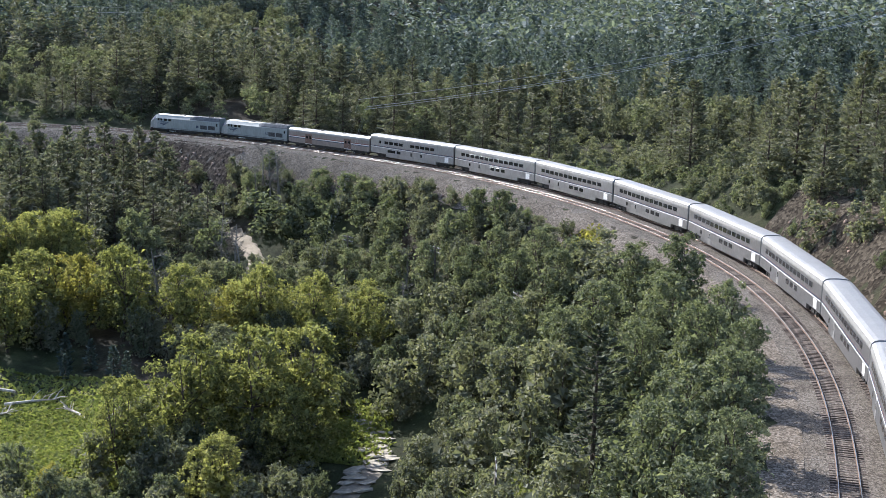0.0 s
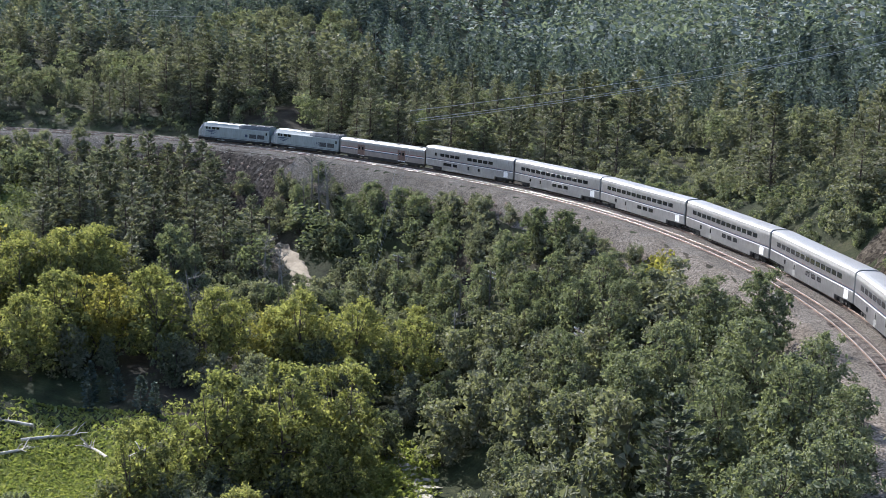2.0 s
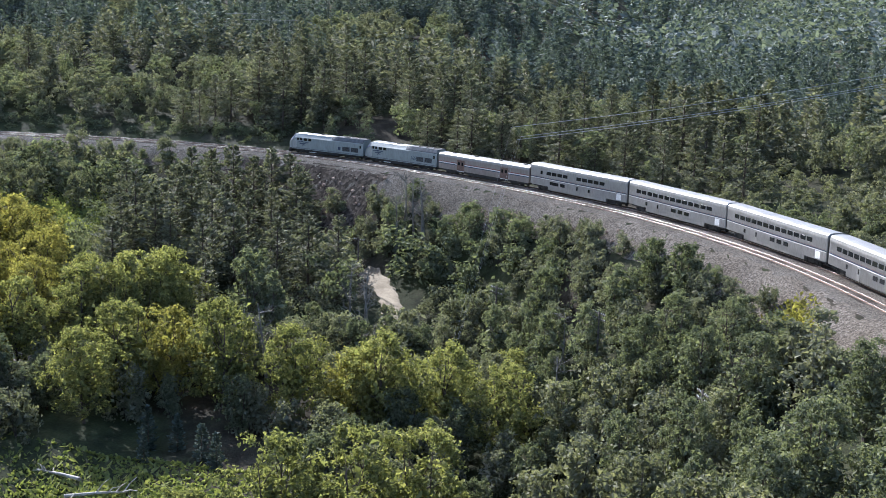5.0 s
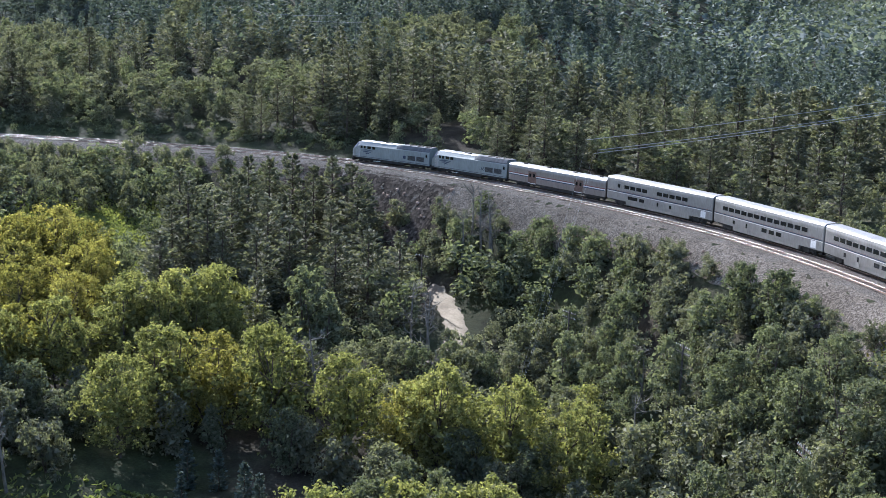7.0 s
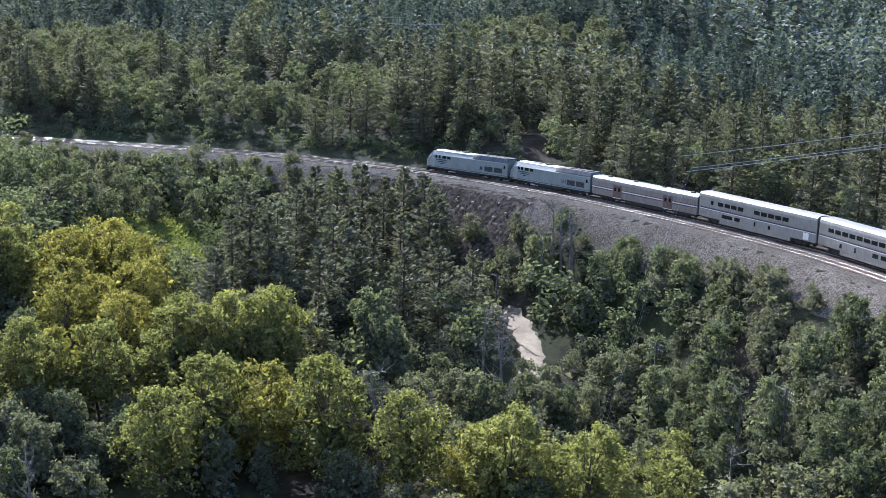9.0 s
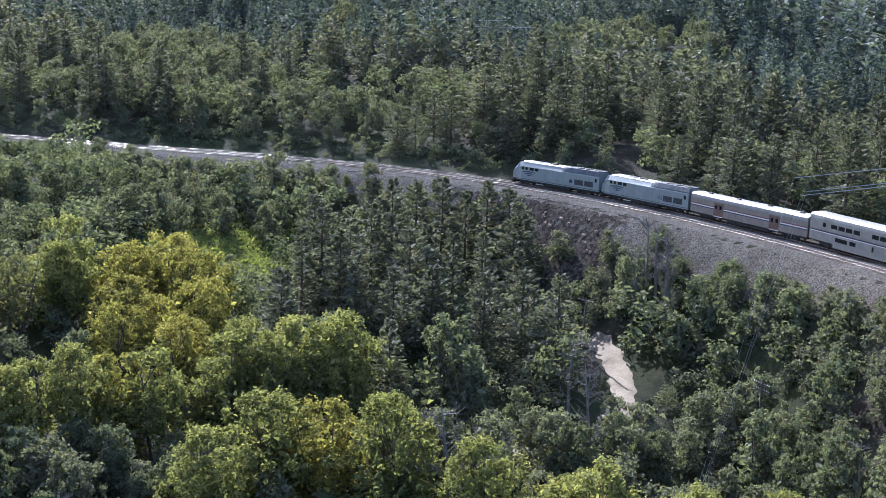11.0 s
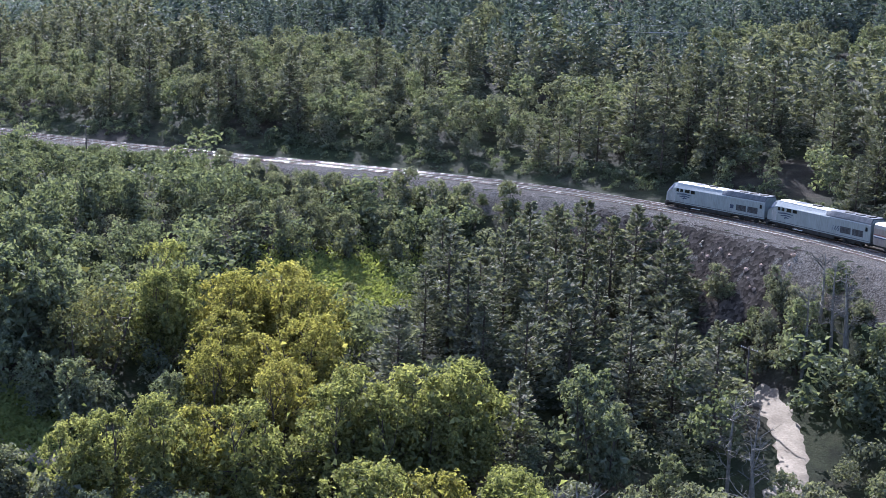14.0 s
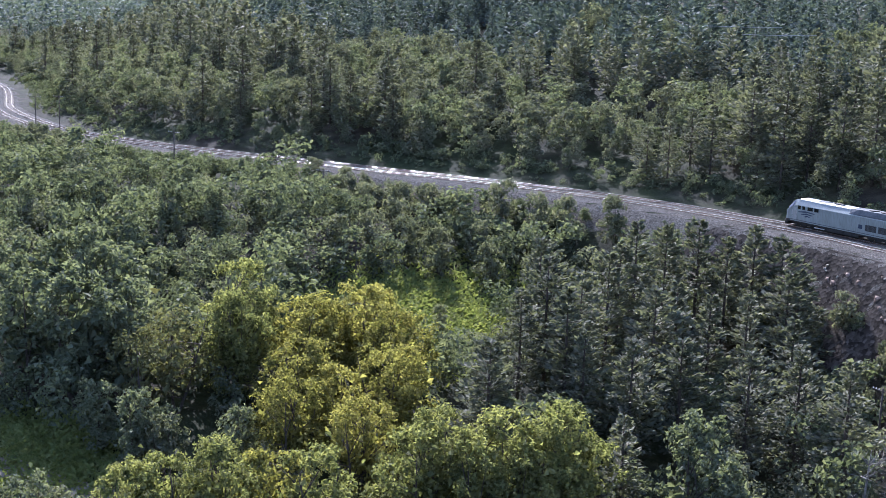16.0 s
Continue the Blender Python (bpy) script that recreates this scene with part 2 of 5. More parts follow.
def mesh_from(name, verts, faces, mats, smooth_shade=False):
    """verts (n,3), faces (m,k) with one k."""
    verts, faces = np.asarray(verts, np.float32), np.asarray(faces, np.int32)
    me = bpy.data.meshes.new(name)
    me.vertices.add(len(verts))
    me.vertices.foreach_set("co", verts.ravel())
    k = faces.shape[1]
    me.loops.add(faces.size)
    me.loops.foreach_set("vertex_index", faces.ravel())
    me.polygons.add(len(faces))
    me.polygons.foreach_set("loop_start", np.arange(0, faces.size, k, dtype=np.int32))
    me.polygons.foreach_set("use_smooth", np.full(len(faces), smooth_shade))
    for m in mats if isinstance(mats, (list, tuple)) else [mats]:
        me.materials.append(m)
    me.update(calc_edges=True)
    me.validate()
    return me


def part(name, bm, mat=None, parent=None, label="", smooth_shade=False):
    """Links a bmesh, or a mesh made already, as one object under a thing."""
    if isinstance(bm, bmesh.types.BMesh):
        me = bpy.data.meshes.new(name)
        bm.to_mesh(me)
        bm.free()
        me.materials.append(mat)
        if smooth_shade:
            for p in me.polygons:
                p.use_smooth = True
    else:
        me = bm
    ob = new(name, me)
    if parent is not None:
        ob.parent = parent
    if label:
        tagged(ob, label)
    return ob


def grid_mesh(name, rows, mat, smooth_shade=True):
    """A sheet from an array (n, m, 3)."""
    n, m = rows.shape[:2]
    i = np.arange(n * m).reshape(n, m)
    f = np.stack([i[:-1, :-1], i[1:, :-1], i[1:, 1:], i[:-1, 1:]], -1).reshape(-1, 4)
    return mesh_from(name, rows.reshape(-1, 3), f, mat, smooth_shade)


# ---- ground: one sheet to the horizon ----
def spread(core_lo, core_hi, step, far):
    a = list(np.arange(core_lo, core_hi + step, step))
    g = step
    while a[-1] < far:
        g *= 1.18
        a.append(a[-1] + g)
    g = step
    while a[0] > -far:
        g *= 1.18
        a.insert(0, a[0] - g)
    return np.array(a)


gx, gy = np.meshgrid(spread(-270, 130, 2.0, 4500), spread(60, 420, 2.0, 4500), indexing="ij")
gz = land(gx.ravel(), gy.ravel()).reshape(gx.shape)
ground = part("ground", grid_mesh("ground", np.stack([gx, gy, gz], -1), M_GROUND))
tagged(ground, "valley floor and hillside of grass, dry soil and litter", "ground", kind="structure")


# ---- railway ----
def strip(line, left, profile):
    """Sweeps (offset to the left, height) pairs along a line."""
    p = np.array(profile)
    xy = line[:, None, :] + left[:, None, :] * p[None, :, 0, None]
    z = np.broadcast_to(p[None, :, 1], xy.shape[:2])
    return np.concatenate([xy, z[..., None]], -1)


bed_rows = strip(TRACK[::4], LEFT[::4], [(-4.6, -0.75), (-3.6, -0.5), (-2.0, -0.2), (2.15, -0.2), (6.3, -0.2), (7.8, -0.42), (8.6, -0.62)])
jit = np.random.RandomState(5).normal(0, 0.035, bed_rows.shape[:2])
bed_rows[..., 2] += jit
bed = part("track_bed", grid_mesh("track_bed", bed_rows, M_BALLAST))
tagged(bed, "grey crushed stone ballast under two railway tracks", "track bed", kind="structure")
shoulder_rows = strip(TRACK[::4], LEFT[::4], [(7.3, 0), (9.2, 0), (11.3, 0), (13.5, 0), (15.5, 0)])
sx, sy = shoulder_rows[..., 0], shoulder_rows[..., 1]
shoulder_rows[..., 2] = land(sx.ravel(), sy.ravel()).reshape(sx.shape) + np.array([0.12, 0.10, 0.12, 0.08, -0.25]) + np.random.RandomState(6).normal(0, 0.05, sx.shape)
part("gravel_shoulder", grid_mesh("gravel_shoulder", shoulder_rows, M_GRAVEL))
tagged(bpy.data.objects["gravel_shoulder"], "brown-grey gravel bank falling away from the track", "gravel bank", kind="structure")

RAIL = [(-0.075, -0.17), (-0.02, -0.14), (-0.036, -0.035), (-0.036, -0.018), (-0.029, -0.005), (-0.014, 0.0), (0.014, 0.0), (0.029, -0.005), (0.036, -0.018), (0.036, -0.035), (0.02, -0.14), (0.075, -0.17)]
for centre, tint in ((TRACK, "outer"), (INNER, "inner")):
    for off in (-0.75, 0.75):
        rows = strip(centre[::2] + LEFT[::2] * off, LEFT[::2], RAIL)
        me = grid_mesh("rail", rows, M_RAIL, True)
        me.materials.append(M_RUST)
        k = len(RAIL) - 1
        me.polygons.foreach_set("material_index", np.tile([1, 1, 0, 0, 0, 0, 0, 0, 0, 1, 1], len(me.polygons) // k).astype(np.int32))
        tagged(part("rail", me, None), "worn steel rail with a bright running face", "rail", "rails of the two tracks", kind="structure")


# ---- plants ----
def leaf_quads(c, nrm, size, aspect, rs):
    """A small bent spray at each centre, facing nrm roughly: two triangles each."""
    n = len(c)
    nrm = nrm / (np.linalg.norm(nrm, axis=1)[:, None] + 1e-9)
    a = np.cross(nrm, rs.normal(size=(n, 3)))
    a /= np.linalg.norm(a, axis=1)[:, None] + 1e-9
    b = np.cross(nrm, a)
    s = (size * rs.uniform(0.6, 1.35, n))[:, None]
    a, b = a * s, b * s * aspect
    k = nrm * s * 0.25
    return np.stack([c - a - k, c - b + k, c + a - k, c + b + k], 1)


def quads_mesh(name, q, mat):
    return mesh_from(name, q.reshape(-1, 3), np.arange(q.shape[0] * 4).reshape(-1, 4), mat)


def tube(bm, pts, radii, sides=6):
    """A tapered limb through the points."""
    rings = []
    for k, p in enumerate(pts):
        a = Vector(pts[max(k - 1, 0)])
        b = Vector(pts[min(k + 1, len(pts) - 1)])
        t = (b - a).normalized()
        u = t.orthogonal().normalized()
        v = t.cross(u)
        rings.append([bm.verts.new(Vector(p) + (u * math.cos(2 * math.pi * j / sides) + v * math.sin(2 * math.pi * j / sides)) * radii[k]) for j in range(sides)])
    for r0, r1 in zip(rings[:-1], rings[1:]):
        for j in range(sides):
            bm.faces.new((r0[j], r0[(j + 1) % sides], r1[(j + 1) % sides], r1[j]))
    bm.faces.new(rings[-1])


def broadleaf(name, h, width, mat, seed, bare=0.28, leaves=1700, size=0.30, stems=1, clumps=26):
    """A tree with a forked trunk, limbs, and a crown of separate leaf masses with gaps."""
    rs = np.random.RandomState(seed)
    thing = new(name)
    cs, rad = [], []
    while len(cs) < clumps:
        u, a, q = rs.uniform(0.02, 1), rs.uniform(0, 6.2832), math.sqrt(rs.uniform(0.12, 1))
        lob = 1.03 + 0.28 * math.sin(3 * a + seed) + 0.12 * math.sin(5 * a + 2.3 * seed + 4 * u)
        w = width * 0.44 * lob * math.sqrt(max(0.06, 1 - ((u - 0.4) / 0.62) ** 2))
        cs.append((math.cos(a) * q * w, math.sin(a) * q * w, h * (bare + (0.95 - bare) * u)))
        rad.append(rs.uniform(0.45, 1.2) * width * 0.77 / math.sqrt(clumps))
    cs, rad = np.array(cs), np.array(rad)
    bm = bmesh.new()
    feet = [(0.02 * k, 0.0) for k in range(stems)]
    for k, (fx, fy) in enumerate(feet):
        lean = rs.normal(0, (0.07 if stems == 1 else 0.13) * h, 2)
        r0 = h * (0.026 if stems == 1 else 0.013)
        fork = np.array([fx + lean[0] * 0.5, fy + lean[1] * 0.5, h * (bare + 0.12)])
        tube(bm, [(fx, fy, -0.6), (fx + lean[0] * 0.2, fy + lean[1] * 0.2, h * bare * 0.5), tuple(fork), (fx + lean[0], fy + lean[1], h * 0.86)],
             [r0 * 1.35, r0, r0 * 0.75, r0 * 0.15], 7)
        for c in cs[k::stems][::3] if h >= 10 else ():
            zs = (0.0, h * bare * 0.5, h * (bare + 0.12), h * 0.86)
            z = min(h * rs.uniform(bare + 0.12, 0.75), max(0.04 * h, c[2] - 0.06 * h))
            s = np.array([np.interp(z, zs, (fx, fx + lean[0] * 0.2, fork[0], fx + lean[0])), np.interp(z, zs, (fy, fy + lean[1] * 0.2, fork[1], fy + lean[1])), z])
            mid = (s + c) / 2 + rs.normal(0, 0.03 * h, 3)
            tube(bm, [tuple(s), tuple(mid), tuple(c)], [r0 * 0.42, r0 * 0.25, r0 * 0.06], 5)
    part("trunk", bm, M_BARK, thing, smooth_shade=True)
    q = []
    share = rad ** 2 / (rad ** 2).sum()
    for c, r, f in zip(cs, rad, share):
        n = max(8, int(leaves * f))
        v = rs.normal(size=(n, 3))
        v /= np.linalg.norm(v, axis=1)[:, None]
        v[:, 2] = np.where(v[:, 2] < -0.55, -v[:, 2], v[:, 2])
        dist = r * rs.uniform(0.2, 1.45, n) ** 0.8 * (1 + 0.3 * np.sin(v[:, 0] * 5 + seed) * np.sin(v[:, 1] * 4 + v[:, 2] * 3))
        p = c + v * dist[:, None]
        q.append(leaf_quads(p, v * 0.8 + rs.normal(0, 0.55, (n, 3)) + np.array([0, 0, 0.35]), size, 0.62, rs))
    n = leaves // 9                                   # the dense heart of the crown
    v = rs.normal(size=(n, 3)) * np.array([0.15 * width, 0.15 * width, 0.17 * h * (1 - bare)]) + np.array([0, 0, h * (bare + 0.4 * (1 - bare))])
    q.append(leaf_quads(v, rs.normal(size=(n, 3)), size * 2.0, 0.7, rs))
    part("crown", quads_mesh("crown", np.concatenate(q), mat), mat, thing)
    return thing


def pine_quads(h, seed, boughs, sprays, size, spread_at, base):
    """Uneven tiers of boughs, each a feathered fan of needle sprays; returns the sprays and the boughs' ends."""
    rs = np.random.RandomState(seed)
    q, ends = [], []
    full = rs.uniform(0.72, 1.15, 12)
    lop, lean = rs.uniform(0, 6.28), rs.uniform(0.05, 0.25)
    for k in range(boughs):
        f = min(max((k + rs.uniform(-0.7, 0.7)) / boughs, 0.0), 0.995)
        z0 = h * (base + (0.985 - base) * f)
        a = k * 2.4 + rs.normal(0, 0.45)
        reach = spread_at * h * min(1.0, 0.55 + f * 2.0) * (1 - f) ** 0.6 * full[int(f * 11.99)] * (1 + lean * math.cos(a - lop))
        L = reach * rs.uniform(0.62, 1.2) + 0.02 * h
        rise = L * (rs.uniform(-0.3, 0.12) + 0.4 * f)
        root, tip = np.array([0, 0, z0]), np.array([math.cos(a) * L, math.sin(a) * L, z0 + rise])
        ends.append((root, tip))
        m = max(2, int(round(sprays * (0.45 + 0.7 * L / (spread_at * h)))))
        t = rs.uniform(0.1, 1.05, m) ** 0.62
        way = (tip - root) / np.linalg.norm(tip - root)
        side = np.array([-math.sin(a), math.cos(a), 0.0])
        swing = rs.uniform(-0.9, 0.9, m)
        c = root + (tip - root) * t[:, None] + side * (swing * 0.32 * L * (1.15 - 0.6 * t))[:, None] + np.array([0, 0, 1]) * (rs.normal(0, 0.35 * size, m) - 0.12 * L * np.abs(swing))[:, None]
        ax = way + side * (swing * 0.9)[:, None] + np.array([0, 0, 0.3]) + rs.normal(0, 0.22, (m, 3))
        ax /= np.linalg.norm(ax, axis=1)[:, None]
        wd = np.cross(ax, np.array([0, 0, 1.0]) + rs.normal(0, 0.55, (m, 3)))
        wd /= np.linalg.norm(wd, axis=1)[:, None] + 1e-9
        s = (size * rs.uniform(0.65, 1.35, m))[:, None]
        dip = np.cross(ax, wd) * s * 0.16
        q.append(np.stack([c - ax * s, c - wd * s * 0.5 + dip, c + ax * s, c + wd * s * 0.5 - dip], 1))
    return np.concatenate(q), ends


def pine(name, h, seed, mat=None, spread_at=0.17, base=0.16, count=90, sprays=14, size=0.4, boughs=True):
    thing = new(name)
    q, ends = pine_quads(h, seed, count, sprays, size, spread_at, base)
    rs = np.random.RandomState(seed)
    bm = bmesh.new()
    lean = rs.normal(0, 0.012 * h, 2)
    tube(bm, [(0, 0, -0.6), (lean[0] * 0.4, lean[1] * 0.4, h * 0.4), (lean[0] * 0.3, lean[1] * 0.3, h * 0.75), (0, 0, h * 0.99)], [h * 0.017, h * 0.0125, h * 0.007, 0.02], 7)
    for k, (r, t) in enumerate(ends):
        if boughs and k % 2 == 0:
            tube(bm, [tuple(r), tuple(r * 0.1 + t * 0.9)], [h * 0.003, h * 0.001], 3)
    part("trunk", bm, M_BARK, thing, smooth_shade=True)
    part("crown", quads_mesh("crown", q, mat or M_PINE), mat or M_PINE, thing)
    return thing


def dead_tree(name, h, seed, mat, limbs=14):
    """A bare, forked tree, one mesh of limbs on one trunk."""
    rs = np.random.RandomState(seed)
    thing = new(name)
    bm = bmesh.new()
    lean = rs.normal(0, 0.08 * h, 2)
    top = np.array([lean[0], lean[1], h])
    tube(bm, [(0, 0, -0.5), tuple(top * 0.5 + rs.normal(0, 0.02 * h, 3)), tuple(top)], [0.022 * h, 0.014 * h, 0.003 * h], 6)
    part("trunk", bm, mat, thing, smooth_shade=True)
    for _ in range(limbs):
        t = rs.uniform(0.25, 0.92)
        s = top * t
        a, L = rs.uniform(0, 6.28), h * rs.uniform(0.18, 0.42) * (1.15 - t * 0.6)
        e = s + np.array([math.cos(a) * L * 0.75, math.sin(a) * L * 0.75, L * rs.uniform(0.25, 0.85)])
        bm = bmesh.new()
        mid = (s + e) / 2 + rs.normal(0, 0.05 * L, 3)
        tube(bm, [tuple(s), tuple(mid), tuple(e)], [0.008 * h, 0.005 * h, 0.0015 * h], 5)
        for _ in range(7):
            u = rs.uniform(0.35, 1)
            b = s * (1 - u) + e * u
            f = b + rs.normal(0, 0.28 * L, 3) * np.array([1, 1, 0.6]) + np.array([0, 0, 0.1 * L])
            tube(bm, [tuple(b), tuple((b + f) / 2 + rs.normal(0, 0.04 * L, 3)), tuple(f)], [0.0028 * h, 0.0018 * h, 0.0008 * h], 3)
        part("limb", bm, mat, thing)
    return thing


PLANTED = []


class Kind:
    """A few models of one kind of plant; put() sets copies of them down on the land."""

    def __init__(self, models, label, category, group):
        self.models, self.label, self.category, self.group, self.used = models, label, category, group, set()
        for m in models:
            tagged(m, label, category, group)

    def put(self, x, y, scale, rs, label=""):
        PLANTED.append((x, y, scale))
        k = rs.randint(len(self.models))
        src = self.models[k]
        m = Matrix.Translation((x, y, float(land(x, y)[0]) - 0.1)) @ Matrix.Rotation(rs.uniform(0, 6.28), 4, "Z") @ Matrix.Diagonal((scale * rs.uniform(0.9, 1.1), scale * rs.uniform(0.9, 1.1), scale, 1))
        if k in self.used:
            ob = src.copy()
            scene.collection.objects.link(ob)
            ob.matrix_basis = m
            for c in src.children:
                o = c.copy()
                scene.collection.objects.link(o)
                o.parent = ob
        else:
            self.used.add(k)
            ob = src
            ob.matrix_basis = m
        if label:
            tagged(ob, label)
        return ob

    def drop_unused(self):
        for k, m in enumerate(self.models):
            if k not in self.used:
                for o in (*m.children, m):
                    bpy.data.objects.remove(o)


COTTON = Kind([broadleaf("cottonwood_tree", 12, 8.8, M_COTTON, 11 + k, 0.14, 5600, 0.165, 2, 120) for k in range(4)], "broad green cottonwood tree turning yellow-green on top", "tree", "cottonwoods on the valley floor")
YELLOW = Kind([broadleaf("cottonwood_tree", 12, 8.8, M_YELLOW, 31 + k, 0.14, 5200, 0.165, 2, 115) for k in range(3)], "cottonwood tree with yellowing leaves", "tree", "yellowing cottonwoods on the valley floor")
GREEN = Kind([broadleaf("elm_tree", 11, 7.0, M_GREEN, 51 + k, 0.08, 2700, 0.215, 2, 70) for k in range(4)], "dense green leafy tree on the valley slope", "tree", "leafy trees on the slope")
FINE_GREEN = Kind([broadleaf("elm_tree", 11, 7.6, M_GREEN, 351 + k, 0.05, 5400, 0.155, 2, 100) for k in range(4)], "dense green leafy tree at the edge of the railway gravel", "tree", "leafy trees on the slope")
FINE_PINE = Kind([pine("pine_tree", 17, 391, M_PINE_DARK, 0.27, 0.08, 120, 46, 0.26)], "large dark green pine with open boughs", "pine tree", "pines beside the railway")
OAK = Kind([broadleaf("scrub_oak", 5.5, 4.9, M_OAK, 71 + k, 0.04, 950, 0.21, 2, 34) for k in range(4)], "grey-green scrub oak bush", "bush", "scrub oaks")
WILLOW = Kind([broadleaf("willow_bush", 7, 5.4, M_WILLOW, 91 + k, 0.04, 1250, 0.205, 2, 44) for k in range(3)], "pale grey-green willow bush", "bush", "willows")
PINE = Kind([pine("pine_tree", 15, 111 + k, spread_at=0.25 + 0.025 * (k % 3), base=0.07 + 0.04 * (k % 3), count=96 + 5 * k, sprays=27, size=0.31) for k in range(7)], "tall dark green ponderosa pine", "pine tree", "pines beside the railway")
JUNIPER = Kind([pine("juniper_tree", 5, 141 + k, M_JUNIPER, 0.24, 0.03, 80, 10, 0.24, False) for k in range(3)], "small dense blue-green juniper", "juniper", "junipers")
BROWN = Kind([broadleaf("dying_tree", 12, 7, M_BROWN, 171 + k, 0.2, 900, 0.22, 2, 26) for k in range(2)], "half-bare tree with dry brown leaves", "tree", "dying trees")
DEAD = Kind([dead_tree("dead_tree", 10, 161 + k, M_DEADBARK, 12) for k in range(2)], "bare grey dead tree among the green ones", "dead tree", "dead trees")
GREEN_BUSH = Kind([broadleaf("oak_bush", 4, 4.6, M_GREEN, 181 + k, 0.04, 800, 0.2, 2, 28) for k in range(3)], "bright green rounded oak bush", "bush", "bushes on the railway bank")


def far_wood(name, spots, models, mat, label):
    """Many plants joined: each a turned and scaled copy of one of a few crowns."""
    rs = np.random.RandomState(7)
    z = land(spots[:, 0], spots[:, 1])
    out = []
    for (x, y, s), zz in zip(spots, z):
        q = models[rs.randint(len(models))]
        a = rs.uniform(0, 6.28)
        c, n = math.cos(a), math.sin(a)
        w = s * rs.uniform(0.8, 1.3)
        out.append(np.stack([(q[..., 0] * c - q[..., 1] * n) * w + x, (q[..., 0] * n + q[..., 1] * c) * w + y, q[..., 2] * s + zz - 0.3], -1))
    ob = part(name, quads_mesh(name, np.concatenate(out), mat), mat)
    return tagged(ob, label, "forest", kind="stuff")


def trunk_quads(h, r):
    q = []
    for k in range(3):
        a0, a1 = 2 * math.pi * k / 3, 2 * math.pi * (k + 1) / 3
        q.append([(math.cos(a0) * r, math.sin(a0) * r, -0.5), (math.cos(a1) * r, math.sin(a1) * r, -0.5), (math.cos(a1) * r * 0.2, math.sin(a1) * r * 0.2, h), (math.cos(a0) * r * 0.2, math.sin(a0) * r * 0.2, h)])
    return np.array(q)


def bush_quads(h, width, seed, leaves, size, lumps=11, low=0.1):
    """An uneven crown from the ground up, for the joined woods."""
    rs = np.random.RandomState(seed)
    q = []
    for _ in range(lumps):
        u, a, r = rs.uniform(low, 0.92), rs.uniform(0, 6.28), math.sqrt(rs.uniform(0, 1))
        w = 0.4 * width * math.sqrt(max(0.05, 1 - ((u - 0.35) / 0.68) ** 2)) * r
        c = np.array([math.cos(a) * w, math.sin(a) * w, h * u])
        v = rs.normal(size=(leaves // lumps, 3))
        v /= np.linalg.norm(v, axis=1)[:, None]
        v[:, 2] = np.where(v[:, 2] < -0.5, -v[:, 2], v[:, 2])
        p = c + v * width * rs.uniform(0.13, 0.22) * rs.uniform(0.5, 1.15, (len(v), 1))
        q.append(leaf_quads(p, v * 0.8 + rs.normal(0, 0.5, v.shape) + np.array([0, 0, 0.3]), size, 0.65, rs))
    return np.concatenate(q)


def scatter(lo, hi, step, seed, keep):
    """Loosely even spots in a box, thinned by keep(x, y, d)."""
    rs = np.random.RandomState(seed)
    x, y = np.meshgrid(np.arange(lo[0], hi[0], step), np.arange(lo[1], hi[1], step))
    x, y = x.ravel() + rs.uniform(-0.45, 0.45, x.size) * step, y.ravel() + rs.uniform(-0.45, 0.45, y.size) * step
    d = off_track(x, y)
    m = keep(x, y, d) & (rs.uniform(size=x.size) < 0.93)
    return np.stack([x[m], y[m]], 1), d[m]


# ---- the train ----
def steel(name, tone, rough, flutes=0.0, metal=0.75):
    """Car-body sheet: dulled metal with streaks of dirt and, where asked, fluting."""
    m, nt, b = material(name, rough, metal, 0.5)
    n, f = noise_node(nt, 0.6, 6), noise_node(nt, 7.0, 5)
    tc = nt.nodes.new("ShaderNodeTexCoord")
    mp = nt.nodes.new("ShaderNodeMapping")
    mp.inputs["Scale"].default_value = (1.2, 1.2, 0.12)
    nt.links.new(tc.outputs["Object"], mp.inputs[0])
    nt.links.new(mp.outputs[0], f.inputs["Vector"])
    r = ramp_node(nt, n.outputs[0], [(0.3, tuple(c * 0.82 for c in tone)), (0.7, tone)])
    g = ramp_node(nt, f.outputs[0], [(0.35, (0.78, 0.77, 0.75)), (0.6, (1.05, 1.05, 1.05))])
    nt.links.new(mix_node(nt, 1.0, r.outputs[0], g.outputs[0], "MULTIPLY"), b.inputs["Base Color"])
    if flutes:
        w = nt.nodes.new("ShaderNodeTexWave")
        w.bands_direction = "Z"
        w.inputs["Scale"].default_value = flutes
        nt.links.new(tc.outputs["Object"], w.inputs[0])
        bump_node(nt, b, w.outputs["Fac"], 0.5, 0.015)
    else:
        bump_node(nt, b, n.outputs[0], 0.15, 0.02)
    return m


M_STAIN = steel("stainless_steel_side", (0.28, 0.28, 0.285), 0.38, 3.2, 0.85)
M_ROOF = steel("weathered_car_roof", (0.265, 0.262, 0.255), 0.5, 0, 0.4)
M_BAG = steel("baggage_car_side", (0.24, 0.215, 0.2), 0.45, 4.0)
M_LOCO = steel("silver_locomotive_paint", (0.25, 0.285, 0.285), 0.45, 0, 0.15)
M_LOCOROOF = steel("locomotive_roof_paint", (0.34, 0.36, 0.36), 0.5, 0, 0.2)
M_BLUE = plain("dark_blue_paint", (0.02, 0.035, 0.07), (0.035, 0.055, 0.10), 2.0, 0.4)
M_RED = plain("red_stripe_paint", (0.16, 0.05, 0.04), (0.22, 0.075, 0.06), 2.0, 0.5)
